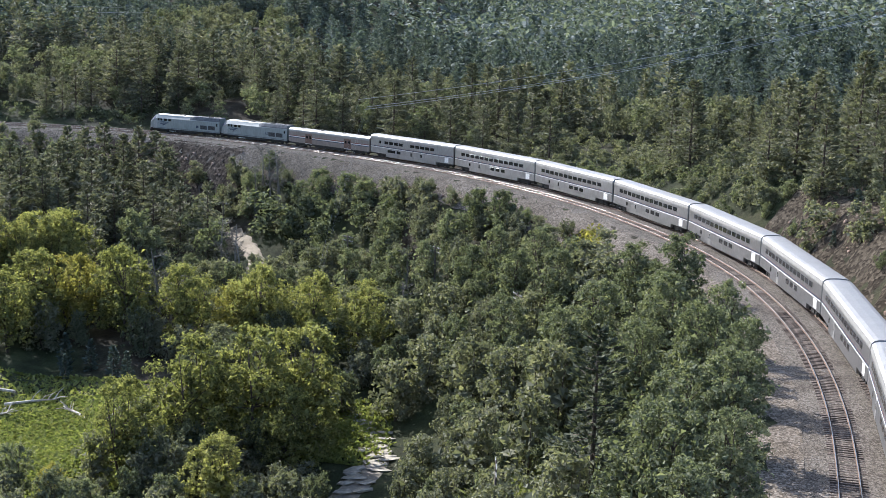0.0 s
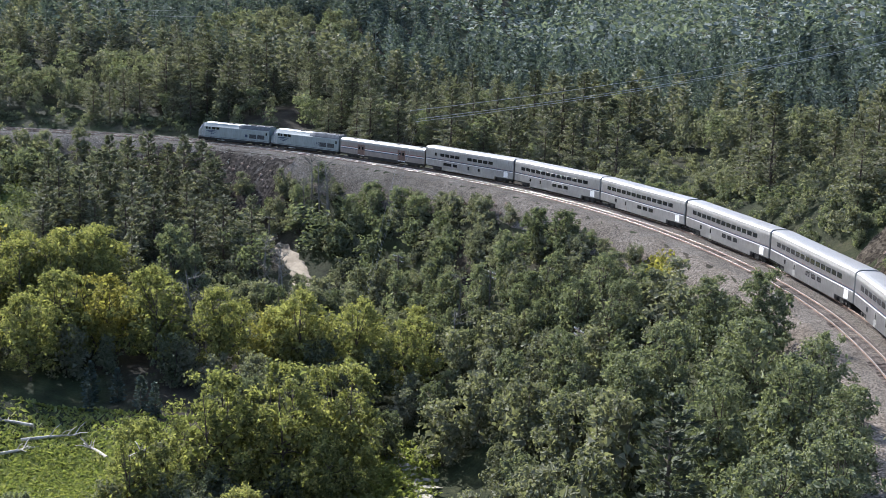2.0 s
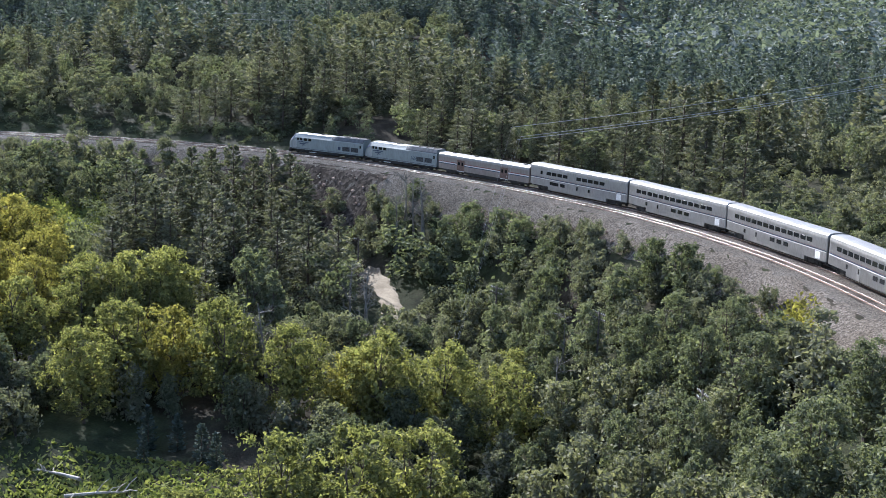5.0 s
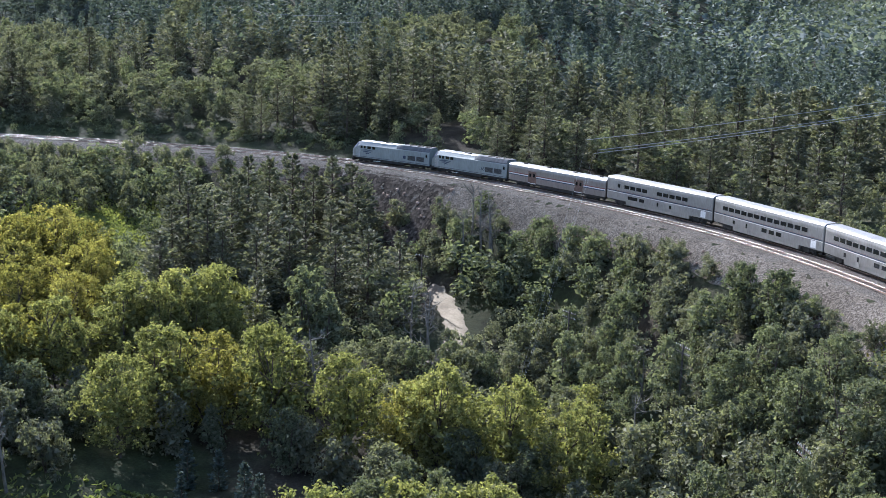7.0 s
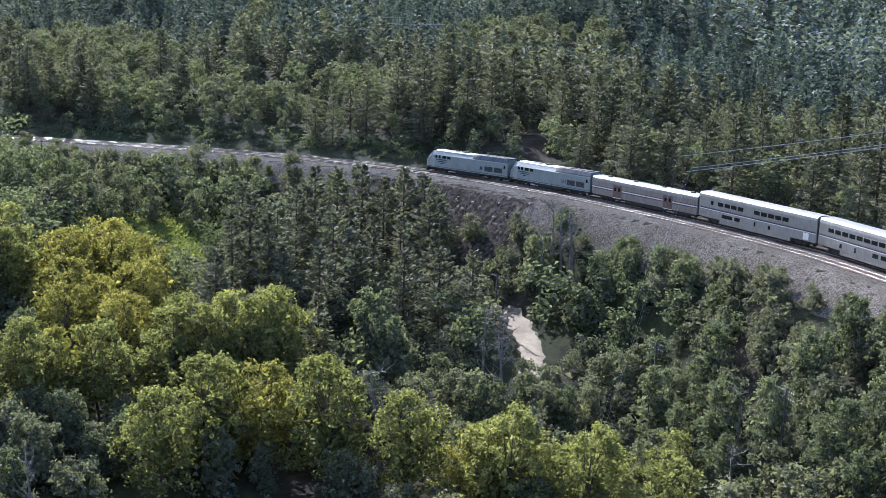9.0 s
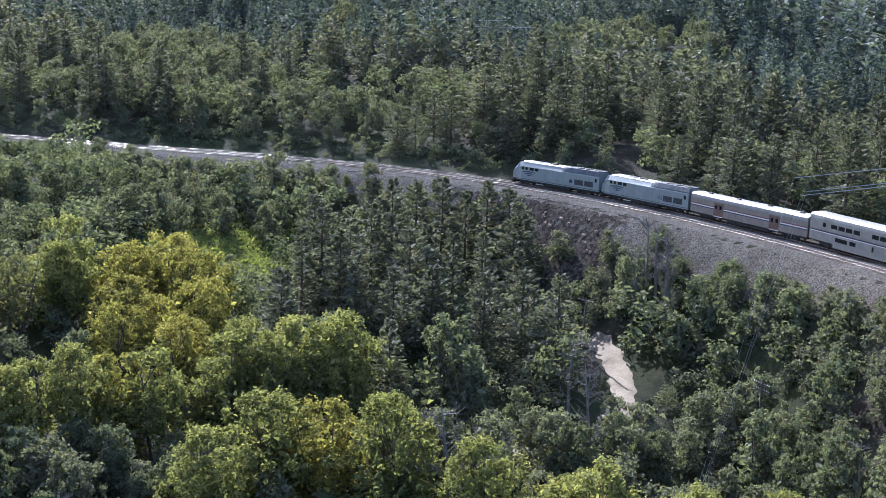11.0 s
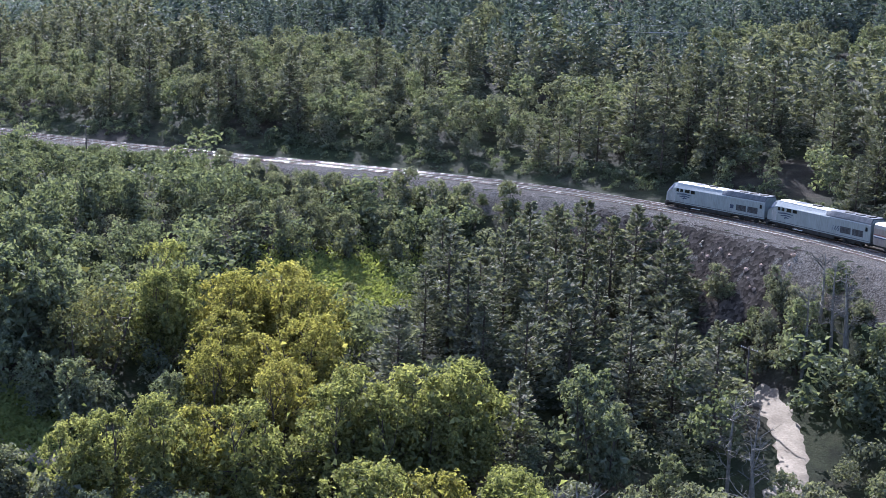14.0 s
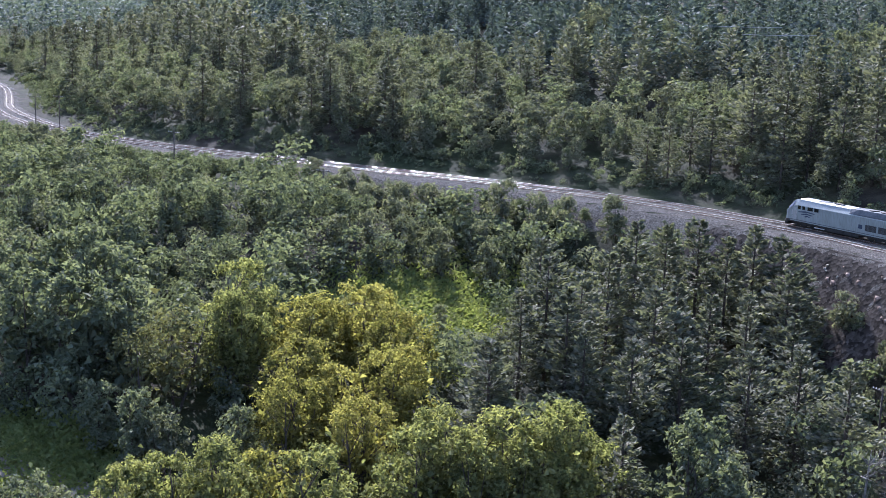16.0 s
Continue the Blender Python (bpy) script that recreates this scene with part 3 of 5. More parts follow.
M_WHITE = plain("white_panel_paint", (0.68, 0.68, 0.67), (0.8, 0.8, 0.79), 2.0, 0.5)
M_BLACK = plain("grimy_black_steel", (0.012, 0.012, 0.012), (0.04, 0.038, 0.035), 2.5, 0.7)
M_GLASS = plain("dark_window_glass", (0.012, 0.014, 0.016), (0.02, 0.022, 0.025), 1.0, 0.08, bump=0.0, spec=0.6)
M_DOOR = plain("brown_door_paint", (0.10, 0.06, 0.045), (0.17, 0.11, 0.085), 2.0, 0.6)
M_RUBBER = plain("black_rubber", (0.01, 0.01, 0.01), (0.02, 0.02, 0.02), 3.0, 0.8)
M_HATCH = plain("dark_grey_roof_panel", (0.06, 0.07, 0.08), (0.11, 0.12, 0.135), 2.0, 0.55)
M_LAMP = plain("headlight_glass", (0.7, 0.7, 0.66), (0.85, 0.85, 0.8), 2.0, 0.15)


def box(bm, x0, x1, y0, y1, z0, z1, bevel=0.0):
    g = bmesh.ops.create_cube(bm, size=1, matrix=Matrix.Translation(((x0 + x1) / 2, (y0 + y1) / 2, (z0 + z1) / 2)) @ Matrix.Diagonal((abs(x1 - x0), abs(y1 - y0), abs(z1 - z0), 1)))
    if bevel:
        vs = set(g["verts"])
        bmesh.ops.bevel(bm, geom=[e for e in bm.edges if e.verts[0] in vs and e.verts[1] in vs], offset=bevel, segments=1, affect="EDGES")
    return bm


def boxed(name, dims, mat, parent, bevel=0.0, label=""):
    return part(name, box(bmesh.new(), *dims, bevel), mat, parent, label)


def loft(bm, sections):
    """Closed rings of equal count, capped at both ends."""
    rings = [[bm.verts.new(p) for p in s] for s in sections]
    for a, b in zip(rings[:-1], rings[1:]):
        for j in range(len(a)):
            bm.faces.new((a[j], a[(j + 1) % len(a)], b[(j + 1) % len(b)], b[j]))
    bm.faces.new(rings[0])
    bm.faces.new(rings[-1])
    bmesh.ops.recalc_face_normals(bm, faces=bm.faces)
    return bm


def bogie(parent, x, wheelbase, r=0.46):
    bm = bmesh.new()
    for s in (-1, 1):
        box(bm, x - wheelbase * 0.5 - 0.55, x + wheelbase * 0.5 + 0.55, s * 1.02 - 0.09, s * 1.02 + 0.09, 0.42, 0.78, 0.03)
        for k in (-0.5, 0.5):
            box(bm, x + wheelbase * k - 0.2, x + wheelbase * k + 0.2, s * 1.12 - 0.09, s * 1.12 + 0.11, 0.3, 0.66, 0.03)
        box(bm, x - 0.5, x + 0.5, s * 1.08 - 0.12, s * 1.08 + 0.12, 0.28, 0.95, 0.03)
    box(bm, x - 0.35, x + 0.35, -1.0, 1.0, 0.45, 0.9)
    b = part("bogie", bm, M_BLACK, parent)
    for k in (-0.5, 0.5):
        bm = bmesh.new()
        for s in (-1, 1):
            bmesh.ops.create_cone(bm, cap_ends=True, segments=18, radius1=r, radius2=r * 0.97, depth=0.13, matrix=Matrix.Translation((x + wheelbase * k, s * 0.75, r)) @ Matrix.Rotation(radians(90), 4, "X"))
        bmesh.ops.create_cone(bm, cap_ends=True, segments=8, radius1=0.09, radius2=0.09, depth=1.5, matrix=Matrix.Translation((x + wheelbase * k, 0, r)) @ Matrix.Rotation(radians(90), 4, "X"))
        part("wheelset", bm, M_BLACK, b)


def coupler(parent, x, s):
    boxed("coupler", (x, x + s * 0.42, -0.14, 0.14, 0.72, 1.0), M_BLACK, parent, 0.03)


def car_section(x, half, z0, side, top, inset=0.0):
    """Car cross-section: straight sides, a rolled shoulder and a low arched roof."""
    h = half - inset
    pts = [(x, -h, z0), (x, -h, side)]
    for k in range(1, 8):
        a = math.pi * k / 8
        c = math.copysign(abs(math.cos(a)) ** 0.62, math.cos(a))
        pts.append((x, -h * c, side + (top - inset - side) * math.sin(a) ** 0.62))
    return pts + [(x, h, side), (x, h, z0)]


def superliner(variant):
    """A two-level coach: fluted steel, striped, upper and lower windows, a low door."""
    L, half = 12.75, 1.55
    car = new("passenger_car")
    part("body", loft(bmesh.new(), [car_section(-L, half, 1.05, 4.0, 4.86, 0.1), car_section(-L + 0.12, half, 1.05, 4.0, 4.86), car_section(L - 0.12, half, 1.05, 4.0, 4.86), car_section(L, half, 1.05, 4.0, 4.86, 0.1)]), M_STAIN, car)
    rb = bmesh.new()
    roof = [[(x, y, z + 0.012) for x, y, z in car_section(x, half + 0.012, 4.0, 4.16, 4.9)] for x in (-L + 0.1, L - 0.1)]
    part("roof", loft(rb, roof), M_ROOF, car, "light grey arched roof")
    boxed("skirt", (-7.7, 7.7, -half + 0.02, half - 0.02, 0.42, 1.08), M_STAIN, car, 0.05)
    boxed("underframe", (-L + 0.5, L - 0.5, -1.1, 1.1, 0.75, 1.1), M_BLACK, car)
    for s in (-1, 1):
        f = s * half
        for z0, z1, mt, nm in ((2.42, 2.56, M_BLUE, "blue_stripe"), (2.60, 2.63, M_RED, "red_stripe"), (2.29, 2.38, M_WHITE, "white_stripe")):
            boxed(nm, (-L + 0.13, L - 0.13, f, f + s * 0.006, z0, z1), mt, car)
        upper = [9.6, 7.6, 6.1, 4.6, 3.1, -0.5, -2.0, -3.5, -5.0, -6.5] if variant == 0 else [9.9 - 1.55 * k for k in range(13)]
        lower = [6.6, 5.4, 3.7] if variant == 0 else [0.2, -1.5, -3.2]
        for k, x in enumerate(upper):
            w = 0.3 if variant == 0 and k == 0 else 0.62
            pane = boxed("window", (x - w, x + w, f, f + s * 0.014, 3.12, 3.72), M_GLASS, car, 0.004)
        for k, x in enumerate(lower):
            boxed("window", (x - 0.6, x + 0.6, f, f + s * 0.014, 1.42, 2.0), M_GLASS, car, 0.004)
        dx = -0.2 if variant == 0 else 4.4
        door = boxed("door", (dx - 0.45, dx + 0.45, f, f + s * 0.02, 0.5, 2.22), M_ROOF, car, 0.006, "grey side door")
        boxed("door_window", (dx - 0.17, dx + 0.17, f + s * 0.02, f + s * 0.03, 1.35, 2.0), M_GLASS, door)
        boxed("small_window", (dx - 3.3 if variant == 0 else 7.3, dx - 2.8 if variant == 0 else 7.8, f, f + s * 0.014, 1.4, 1.95), M_GLASS, car)
        boxed("white_panel", (-11.3, -10.2, f, f + s * 0.012, 1.2, 2.2), M_WHITE, car, 0.004, "white painted service panel")
    for e in (-1, 1):
        boxed("gangway", (e * L, e * (L + 0.2), -0.75, 0.75, 2.2, 4.55), M_RUBBER, car, 0.04)
        coupler(car, e * L, e)
        bogie(car, e * 9.1, 2.6)
    return tagged(car, "silver two-level passenger car with dark windows and stripes on the railway", "passenger car", "passenger cars of the train")


def baggage_car():
    L, half = 12.75, 1.5
    car = new("baggage_car")
    part("body", loft(bmesh.new(), [car_section(-L, half, 0.95, 3.25, 4.05, 0.08), car_section(-L + 0.1, half, 0.95, 3.25, 4.05), car_section(L - 0.1, half, 0.95, 3.25, 4.05), car_section(L, half, 0.95, 3.25, 4.05, 0.08)]), M_BAG, car)
    roof = [[(x, y, z + 0.012) for x, y, z in car_section(x, half + 0.012, 3.28, 3.4, 4.08)] for x in (-L + 0.1, L - 0.1)]
    part("roof", loft(bmesh.new(), roof), M_ROOF, car, "weathered grey roof")
    boxed("underframe", (-L + 0.4, L - 0.4, -1.25, 1.25, 0.62, 0.98), M_BLACK, car)
    boxed("equipment_box", (-5, 4.2, -1.35, 1.35, 0.35, 0.8), M_BLACK, car, 0.04)
    for s in (-1, 1):
        f = s * half
        for z0, z1, mt, nm in ((2.32, 2.46, M_RED, "red_stripe"), (2.14, 2.29, M_WHITE, "white_stripe"), (1.97, 2.11, M_BLUE, "blue_stripe")):
            for a, b in ((-L + 0.12, -7.2), (-5.0, 5.0), (7.2, L - 0.12)):
                boxed(nm, (a, b, f, f + s * 0.006, z0, z1), mt, car)
        for x in (-6.1, 6.1):
            door = boxed("sliding_door", (x - 1.08, x + 1.08, f - s * 0.01, f + s * 0.03, 1.0, 3.1), M_DOOR, car, 0.01, "brown sliding freight door")
            for k in (-0.5, 0.5):
                boxed("door_window", (x + k - 0.26, x + k + 0.26, f + s * 0.03, f + s * 0.04, 2.1, 2.7), M_GLASS, door)
            boxed("door_sill", (x - 1.0, x + 1.0, f, f + s * 0.06, 0.9, 0.99), M_WHITE, car)
    for x in (-10.2, -3.6, 3.2, 9.6):
        boxed("roof_vent", (x - 0.35, x + 0.35, -0.25, 0.25, 4.02, 4.26), M_BLACK, car, 0.05)
    for e in (-1, 1):
        boxed("gangway", (e * L, e * (L + 0.2), -0.65, 0.65, 1.2, 3.5), M_RUBBER, car, 0.04)
        coupler(car, e * L, e)
        bogie(car, e * 9.1, 2.5)
    return tagged(car, "brownish steel baggage car with striped sides and brown doors", "baggage car")


def locomotive(number):
    """A streamlined diesel: raked nose, chamfered roof edges, black running gear."""
    loco = new("locomotive")

    def ring(x, half, z0, side, top, crown):
        return [(x, -half, z0), (x, -half, side), (x, -crown, top), (x, crown, top), (x, half, side), (x, half, z0)]

    part("body", loft(bmesh.new(), [ring(-10.3, 1.5, 0.95, 3.45, 4.2, 0.95), ring(8.2, 1.5, 0.95, 3.45, 4.3, 0.95), ring(8.9, 1.48, 0.95, 3.2, 4.12, 0.95),
                                     ring(10.0, 1.36, 0.95, 2.62, 2.95, 1.05), ring(10.35, 1.2, 0.95, 2.35, 2.55, 0.95), ring(10.5, 1.05, 0.95, 2.1, 2.25, 0.85)]), M_LOCO, loco)
    part("roof", loft(bmesh.new(), [ring(-2.0, 1.0, 4.19, 4.24, 4.36, 0.8), ring(8.1, 1.0, 4.24, 4.28, 4.4, 0.8)]), M_LOCOROOF, loco, "pale grey cab and engine roof")
    part("radiator_hood", loft(bmesh.new(), [ring(-10.2, 1.42, 3.5, 3.72, 4.4, 1.1), ring(-3.2, 1.42, 3.5, 3.72, 4.4, 1.1), ring(-1.6, 1.4, 3.5, 3.6, 4.28, 1.0)]), M_HATCH, loco, "dark grey radiator hood on the roof")
    for x in (-8.9, -6.9, -4.9):
        bm = bmesh.new()
        bmesh.ops.create_cone(bm, cap_ends=True, segments=20, radius1=0.72, radius2=0.68, depth=0.12, matrix=Matrix.Translation((x, 0, 4.45)))
        part("roof_fan", bm, M_BLACK, loco)
    boxed("exhaust_pipe", (0.6, 2.2, -0.3, 0.3, 4.36, 4.55), M_BLACK, loco, 0.04)
    boxed("roof_hatch", (3.2, 5.2, -0.6, 0.6, 4.38, 4.45), M_HATCH, loco, 0.02)
    boxed("underframe", (-10.2, 10.2, -1.42, 1.42, 0.72, 1.1), M_BLACK, loco, 0.03)
    boxed("fuel_tank", (-3.6, 3.4, -1.4, 1.4, 0.28, 0.95), M_BLACK, loco, 0.12)
    boxed("pilot", (10.0, 10.6, -1.3, 1.3, 0.18, 1.0), M_BLACK, loco, 0.1)
    boxed("rear_buffer_plate", (-10.5, -10.2, -1.2, 1.2, 0.5, 1.2), M_BLACK, loco, 0.05)
    bm = bmesh.new()
    for y0, y1 in ((-0.95, -0.06), (0.06, 0.95)):
        v = [bm.verts.new(p) for p in ((9.93, y0, 3.1), (9.93, y1, 3.1), (9.05, y1 * 0.97, 4.03), (9.05, y0 * 0.97, 4.03))]
        bm.faces.new(v)
    r = bmesh.ops.solidify(bm, geom=bm.faces[:], thickness=0.03)
    part("windshield", bm, M_GLASS, loco)
    for s in (-1, 1):
        f = s * 1.5
        for x, w in ((7.7, 0.27), (6.85, 0.27), (5.6, 0.5), (4.4, 0.42)):
            boxed("window", (x - w, x + w, f, f + s * 0.014, 2.85, 3.38), M_GLASS, loco)
        bm = bmesh.new()
        for k, (a, b, z) in enumerate(((7.9, 4.6, 2.5), (7.3, 5.0, 2.18), (6.6, 5.5, 1.88))):
            y = f + s * 0.008
            v = [bm.verts.new(p) for p in ((a, y, z - 0.02), (a - (a - b) * 0.45, y, z + 0.2), (b, y, z + 0.04), (b + 0.15, y, z - 0.06), (a - (a - b) * 0.5, y, z - 0.02), (a - 0.15, y, z - 0.14))]
            bm.faces.new(v)
        part("emblem", bm, M_BLUE, loco, "dark blue curved stripes")
        bm = bmesh.new()
        v = [bm.verts.new(p) for p in ((9.9, s * 1.388, 2.62), (9.9, s * 1.10, 3.02), (8.95, s * 0.97, 4.08), (8.75, s * 1.03, 4.15), (8.7, s * 1.49, 3.22), (9.3, s * 1.452, 2.95))]
        bm.faces.new(v)
        for q in v:
            q.co += Vector((0.02, s * 0.03, 0.02))
        part("cab_mask", bm, M_BLUE, loco, "dark blue panel beside the windshield")
        boxed("cab_door", (8.25, 8.85, f - s * 0.06, f + s * 0.012, 1.15, 3.05), M_LOCOROOF, loco, 0.005)
        for x0, x1 in ((-6.7, -4.7), (-9.0, -7.0)):
            g = boxed("air_grille", (x0, x1, f, f + s * 0.02, 1.55, 2.5), M_HATCH, loco, 0.01, "dark louvred air intake")
            for k in range(6):
                boxed("slat", (x0 + 0.05, x1 - 0.05, f + s * 0.02, f + s * 0.045, 1.62 + k * 0.145, 1.70 + k * 0.145), M_BLACK, g)
        boxed("small_window", (-9.75, -9.35, f, f + s * 0.014, 2.5, 3.1), M_GLASS, loco)
        boxed("blue_stripe", (-10.2, 9.6, f, f + s * 0.006, 1.1, 1.2), M_HATCH, loco)
        # the step's white paints in the light it reflects
        boxed("side_step", (2.5, 4.4, f, f + s * 0.22, 0.5, 0.56), M_WHITE, loco)
        for x in (8.15, 8.95):
            bm = bmesh.new()
            tube(bm, [(x, f + s * 0.05, 1.2), (x, f + s * 0.05, 2.7)], [0.02, 0.02], 5)
            part("handrail", bm, M_WIRE, loco)
        bm = bmesh.new()
        bmesh.ops.create_cone(bm, cap_ends=True, segments=14, radius1=0.13, radius2=0.11, depth=0.06, matrix=Matrix.Translation((10.42, s * 0.45, 2.2)) @ Matrix.Rotation(radians(90), 4, "Y"))
        part("headlight", bm, M_LAMP, loco)
        if number:
            cu = bpy.data.curves.new("number", "FONT")
            cu.body, cu.size, cu.extrude, cu.align_x = number, 1.0, 0.006, "CENTER"
            tmp = new("number_source", cu)
            bpy.context.view_layer.update()
            me = bpy.data.meshes.new_from_object(tmp.evaluated_get(bpy.context.evaluated_depsgraph_get()))
            bpy.data.objects.remove(tmp)
            me.materials.clear()
            me.materials.append(M_BLUE)
            t = part("number", me, M_BLUE, loco)
            t.matrix_basis = Matrix.Translation((-3.85, f + s * 0.012, 1.75)) @ Matrix.Rotation(radians(180 if s > 0 else 0), 4, "Z") @ Matrix.Rotation(radians(90), 4, "X")
        else:
            boxed("number_bar", (-4.2, -3.5, f, f + s * 0.01, 1.75, 2.35), M_BLUE, loco)
    for e in (-1, 1):
        coupler(loco, e * 10.5, e)
        bogie(loco, e * 6.9, 2.85, 0.5)
    return tagged(loco, "silver streamlined diesel locomotive with dark blue curved stripes", "locomotive", "locomotives of the train")


def on_track(s0, half):
    """A pose on the outer track with the bogies at s0 - half and s0 + half metres along it."""
    a, b = TRACK[int((s0 - half) * 2)], TRACK[int((s0 + half) * 2)]
    m = (a + b) / 2
    return Matrix.Translation((m[0], m[1], 0.0)) @ Matrix.Rotation(math.atan2(b[1] - a[1], b[0] - a[0]), 4, "Z")


NOSE = 396.0           # metres along the outer track
lead = locomotive("")
lead.matrix_basis = on_track(NOSE - 10.6, 6.9)
second = locomotive("165")
tagged(second, "silver diesel locomotive numbered 165 coupled behind the leading one")
second.matrix_basis = on_track(NOSE - 31.9, 6.9)
baggage_car().matrix_basis = on_track(NOSE - 55.6, 9.1)
coach_a, coach_b = superliner(0), superliner(1)
tagged(coach_a, "silver two-level car with a window gap, next to the baggage car")
coach_a.matrix_basis = on_track(NOSE - 81.6, 9.1)
coach_b.matrix_basis = on_track(NOSE - 107.6, 9.1)
k = 2
while NOSE - 81.6 - 26.0 * k > 16:
    copy_thing(coach_b, on_track(NOSE - 81.6 - 26.0 * k, 9.1))
    k += 1

# ties: those beside the bend nearest the valley's mouth are pieces, the rest one mesh
tie_me = bpy.data.meshes.new("tie")
bm = box(bmesh.new(), -0.115, 0.115, -1.3, 1.3, -0.34, -0.16, 0.015)
bm.to_mesh(tie_me)
bm.free()
tie_me.materials.append(M_TIE)
tie_v, tie_f = [], []
cube_v = np.array([v.co[:] for v in tie_me.vertices])
cube_f = [tuple(p.vertices) for p in tie_me.polygons]
rs = np.random.RandomState(2)
for centre, first, last in ((INNER, 180, 480), (TRACK, 0, 0)):
    for k in range(4, 1500):
        p, t = centre[k], TANG[k]
        a = math.atan2(t[1], t[0]) + rs.normal(0, 0.012)
        z = rs.normal(0.005, 0.012)
        if first <= k < last:
            o = new("tie", tie_me)
            o.parent = bed
            o.matrix_basis = Matrix.Translation((p[0], p[1], z)) @ Matrix.Rotation(a, 4, "Z")
        else:
            c, s = math.cos(a), math.sin(a)
            v = np.array([(-0.115, -1.3), (0.115, -1.3), (0.115, 1.3), (-0.115, 1.3)])
            w = np.stack([v[:, 0] * c - v[:, 1] * s + p[0], v[:, 0] * s + v[:, 1] * c + p[1]], 1)
            tie_v.append(np.concatenate([np.column_stack([w, np.full(4, z - 0.34)]), np.column_stack([w, np.full(4, z - 0.16)])]))
tv = np.concatenate(tie_v)
i = np.arange(len(tie_v))[:, None, None] * 8
tf = (i + np.array([[4, 5, 6, 7], [0, 1, 5, 4], [1, 2, 6, 5], [2, 3, 7, 6], [3, 0, 4, 7]])[None]).reshape(-1, 4)
far_ties = part("ties", mesh_from("ties", tv, tf, M_TIE), None, bed)
tagged(far_ties, "dark creosoted wooden ties in the ballast", kind="stuff")

# ---- dirt road through the valley ----
ROAD = resampled([(-46, 264), (-40.5, 259), (-39.8, 254), (-37.8, 249), (-35.2, 242), (-36.5, 233.6), (-41, 226), (-51, 218.6), (-61, 211.5), (-73, 206), (-85, 204.5), (-97, 199.5), (-108, 197), (-118, 196), (-138, 196), (-165, 197)], 0.5)
rt = np.gradient(ROAD, axis=0)
rt /= np.linalg.norm(rt, axis=1)[:, None]
rl = np.stack([-rt[:, 1], rt[:, 0]], 1)
road_rows = strip(ROAD[::3], rl[::3], [(-2.2, 0), (-1.4, 0), (-0.7, 0), (0, 0), (0.7, 0), (1.4, 0), (2.2, 0)])
for k in (0, 1, 5, 6):
    road_rows[:, k, :2] += rl[::3] * np.random.RandomState(k).normal(0, 0.28, (len(road_rows), 1))
road_rows[..., 2] = land(road_rows[..., 0].ravel(), road_rows[..., 1].ravel()).reshape(road_rows.shape[:2]) + np.array([-0.3, 0.22, 0.16, 0.22, 0.16, 0.22, -0.3])
tagged(part("road", grid_mesh("road", road_rows, M_DIRT)), "pale rutted dirt road through the valley", "dirt road", kind="structure")

# ---- where the larger plants stand: x, y, height ----
PINES = [
    (12.7, 97.2, 17), (-81.3, 269.9, 19), (-79.0, 275.0, 18), (-75.4, 277.5, 19), (-68.9, 281.8, 18), (-71.6, 278.5, 17), (-64.7, 280.8, 17), (-85.8,
    253.0, 17), (-78.6, 243.8, 17), (-79.9, 258.0, 18), (-80.2, 251.0, 17), (-61.1, 277.1, 15), (-46.4, 244.7, 16), (-80.6, 230.6, 14), (-63.2, 225.3,
    13), (-85.7, 245.7, 14), (-66.2, 257.3, 17), (-71.6, 253.3, 17), (-63.5, 263.5, 16), (-57.5, 262.7, 14), (-65.0, 245.2, 15), (-74.2, 239.5, 15),
    (-68.9, 240.5, 15), (-81.6, 265.6, 17), (-90.2, 259.5, 17), (-61.1, 272.3, 17), (-78.8, 226.2, 16), (-57.6, 246.7, 15), (-70.5, 257.4, 17),
    (-53.0, 250.1, 15),
]
COTTONS = [
    (-31.0, 152.6, 17), (-22.6, 153.3, 18), (-16.8, 157.2, 17), (-38.1, 145.6, 14), (-24.7, 135.7, 11), (-17.5, 147.0, 12), (-28.4, 189.8, 15),
    (-19.6, 188.8, 14), (-11.1, 186.1, 13), (-70.8, 214.7, 15), (-67.0, 219.0, 15), (-64.2, 194.0, 15), (-51.1, 196.9, 16), (-40.3, 194.7, 14),
    (-66.1, 186.4, 13), (-114.4, 228.7, 15), (-110.6, 223.2, 14), (-88.1, 195.4, 14), (-92.3, 192.2, 12), (-81.7, 200.1, 14), (-76.7, 208.9, 14),
    (-71.8, 211.8, 14), (-67.6, 215.1, 14), (-68.2, 222.1, 14), (-94.9, 190.7, 11), 
]
COTTONS_B = [
    (-76.8, 213.0, 14), (-54.6, 202.8, 13), (-65.4, 197.9, 12), (-30.8, 195.1, 11), (-18.9, 197.8, 10), (-11.9, 199.8, 10),
    (-25.6, 191.4, 10),
]
YELLOWS = [
    (-59.0, 197.5, 14), (-44.6, 138.6, 6), (-31.6, 190.7, 12), (-100.6, 233.7, 15), (-103.5, 228.8, 14), (-94.7, 232.1, 14), (-99.3, 220.8, 13),
    (-88.8, 223.3, 14), (-94.4, 212.2, 12), (-93.4, 219.5, 12), (-86.0, 199.2, 13), (-85.9, 213.0, 12), (-102.1, 238.5, 13), (-106.3, 231.1, 13),
    (-64.7, 204.2, 9),
]
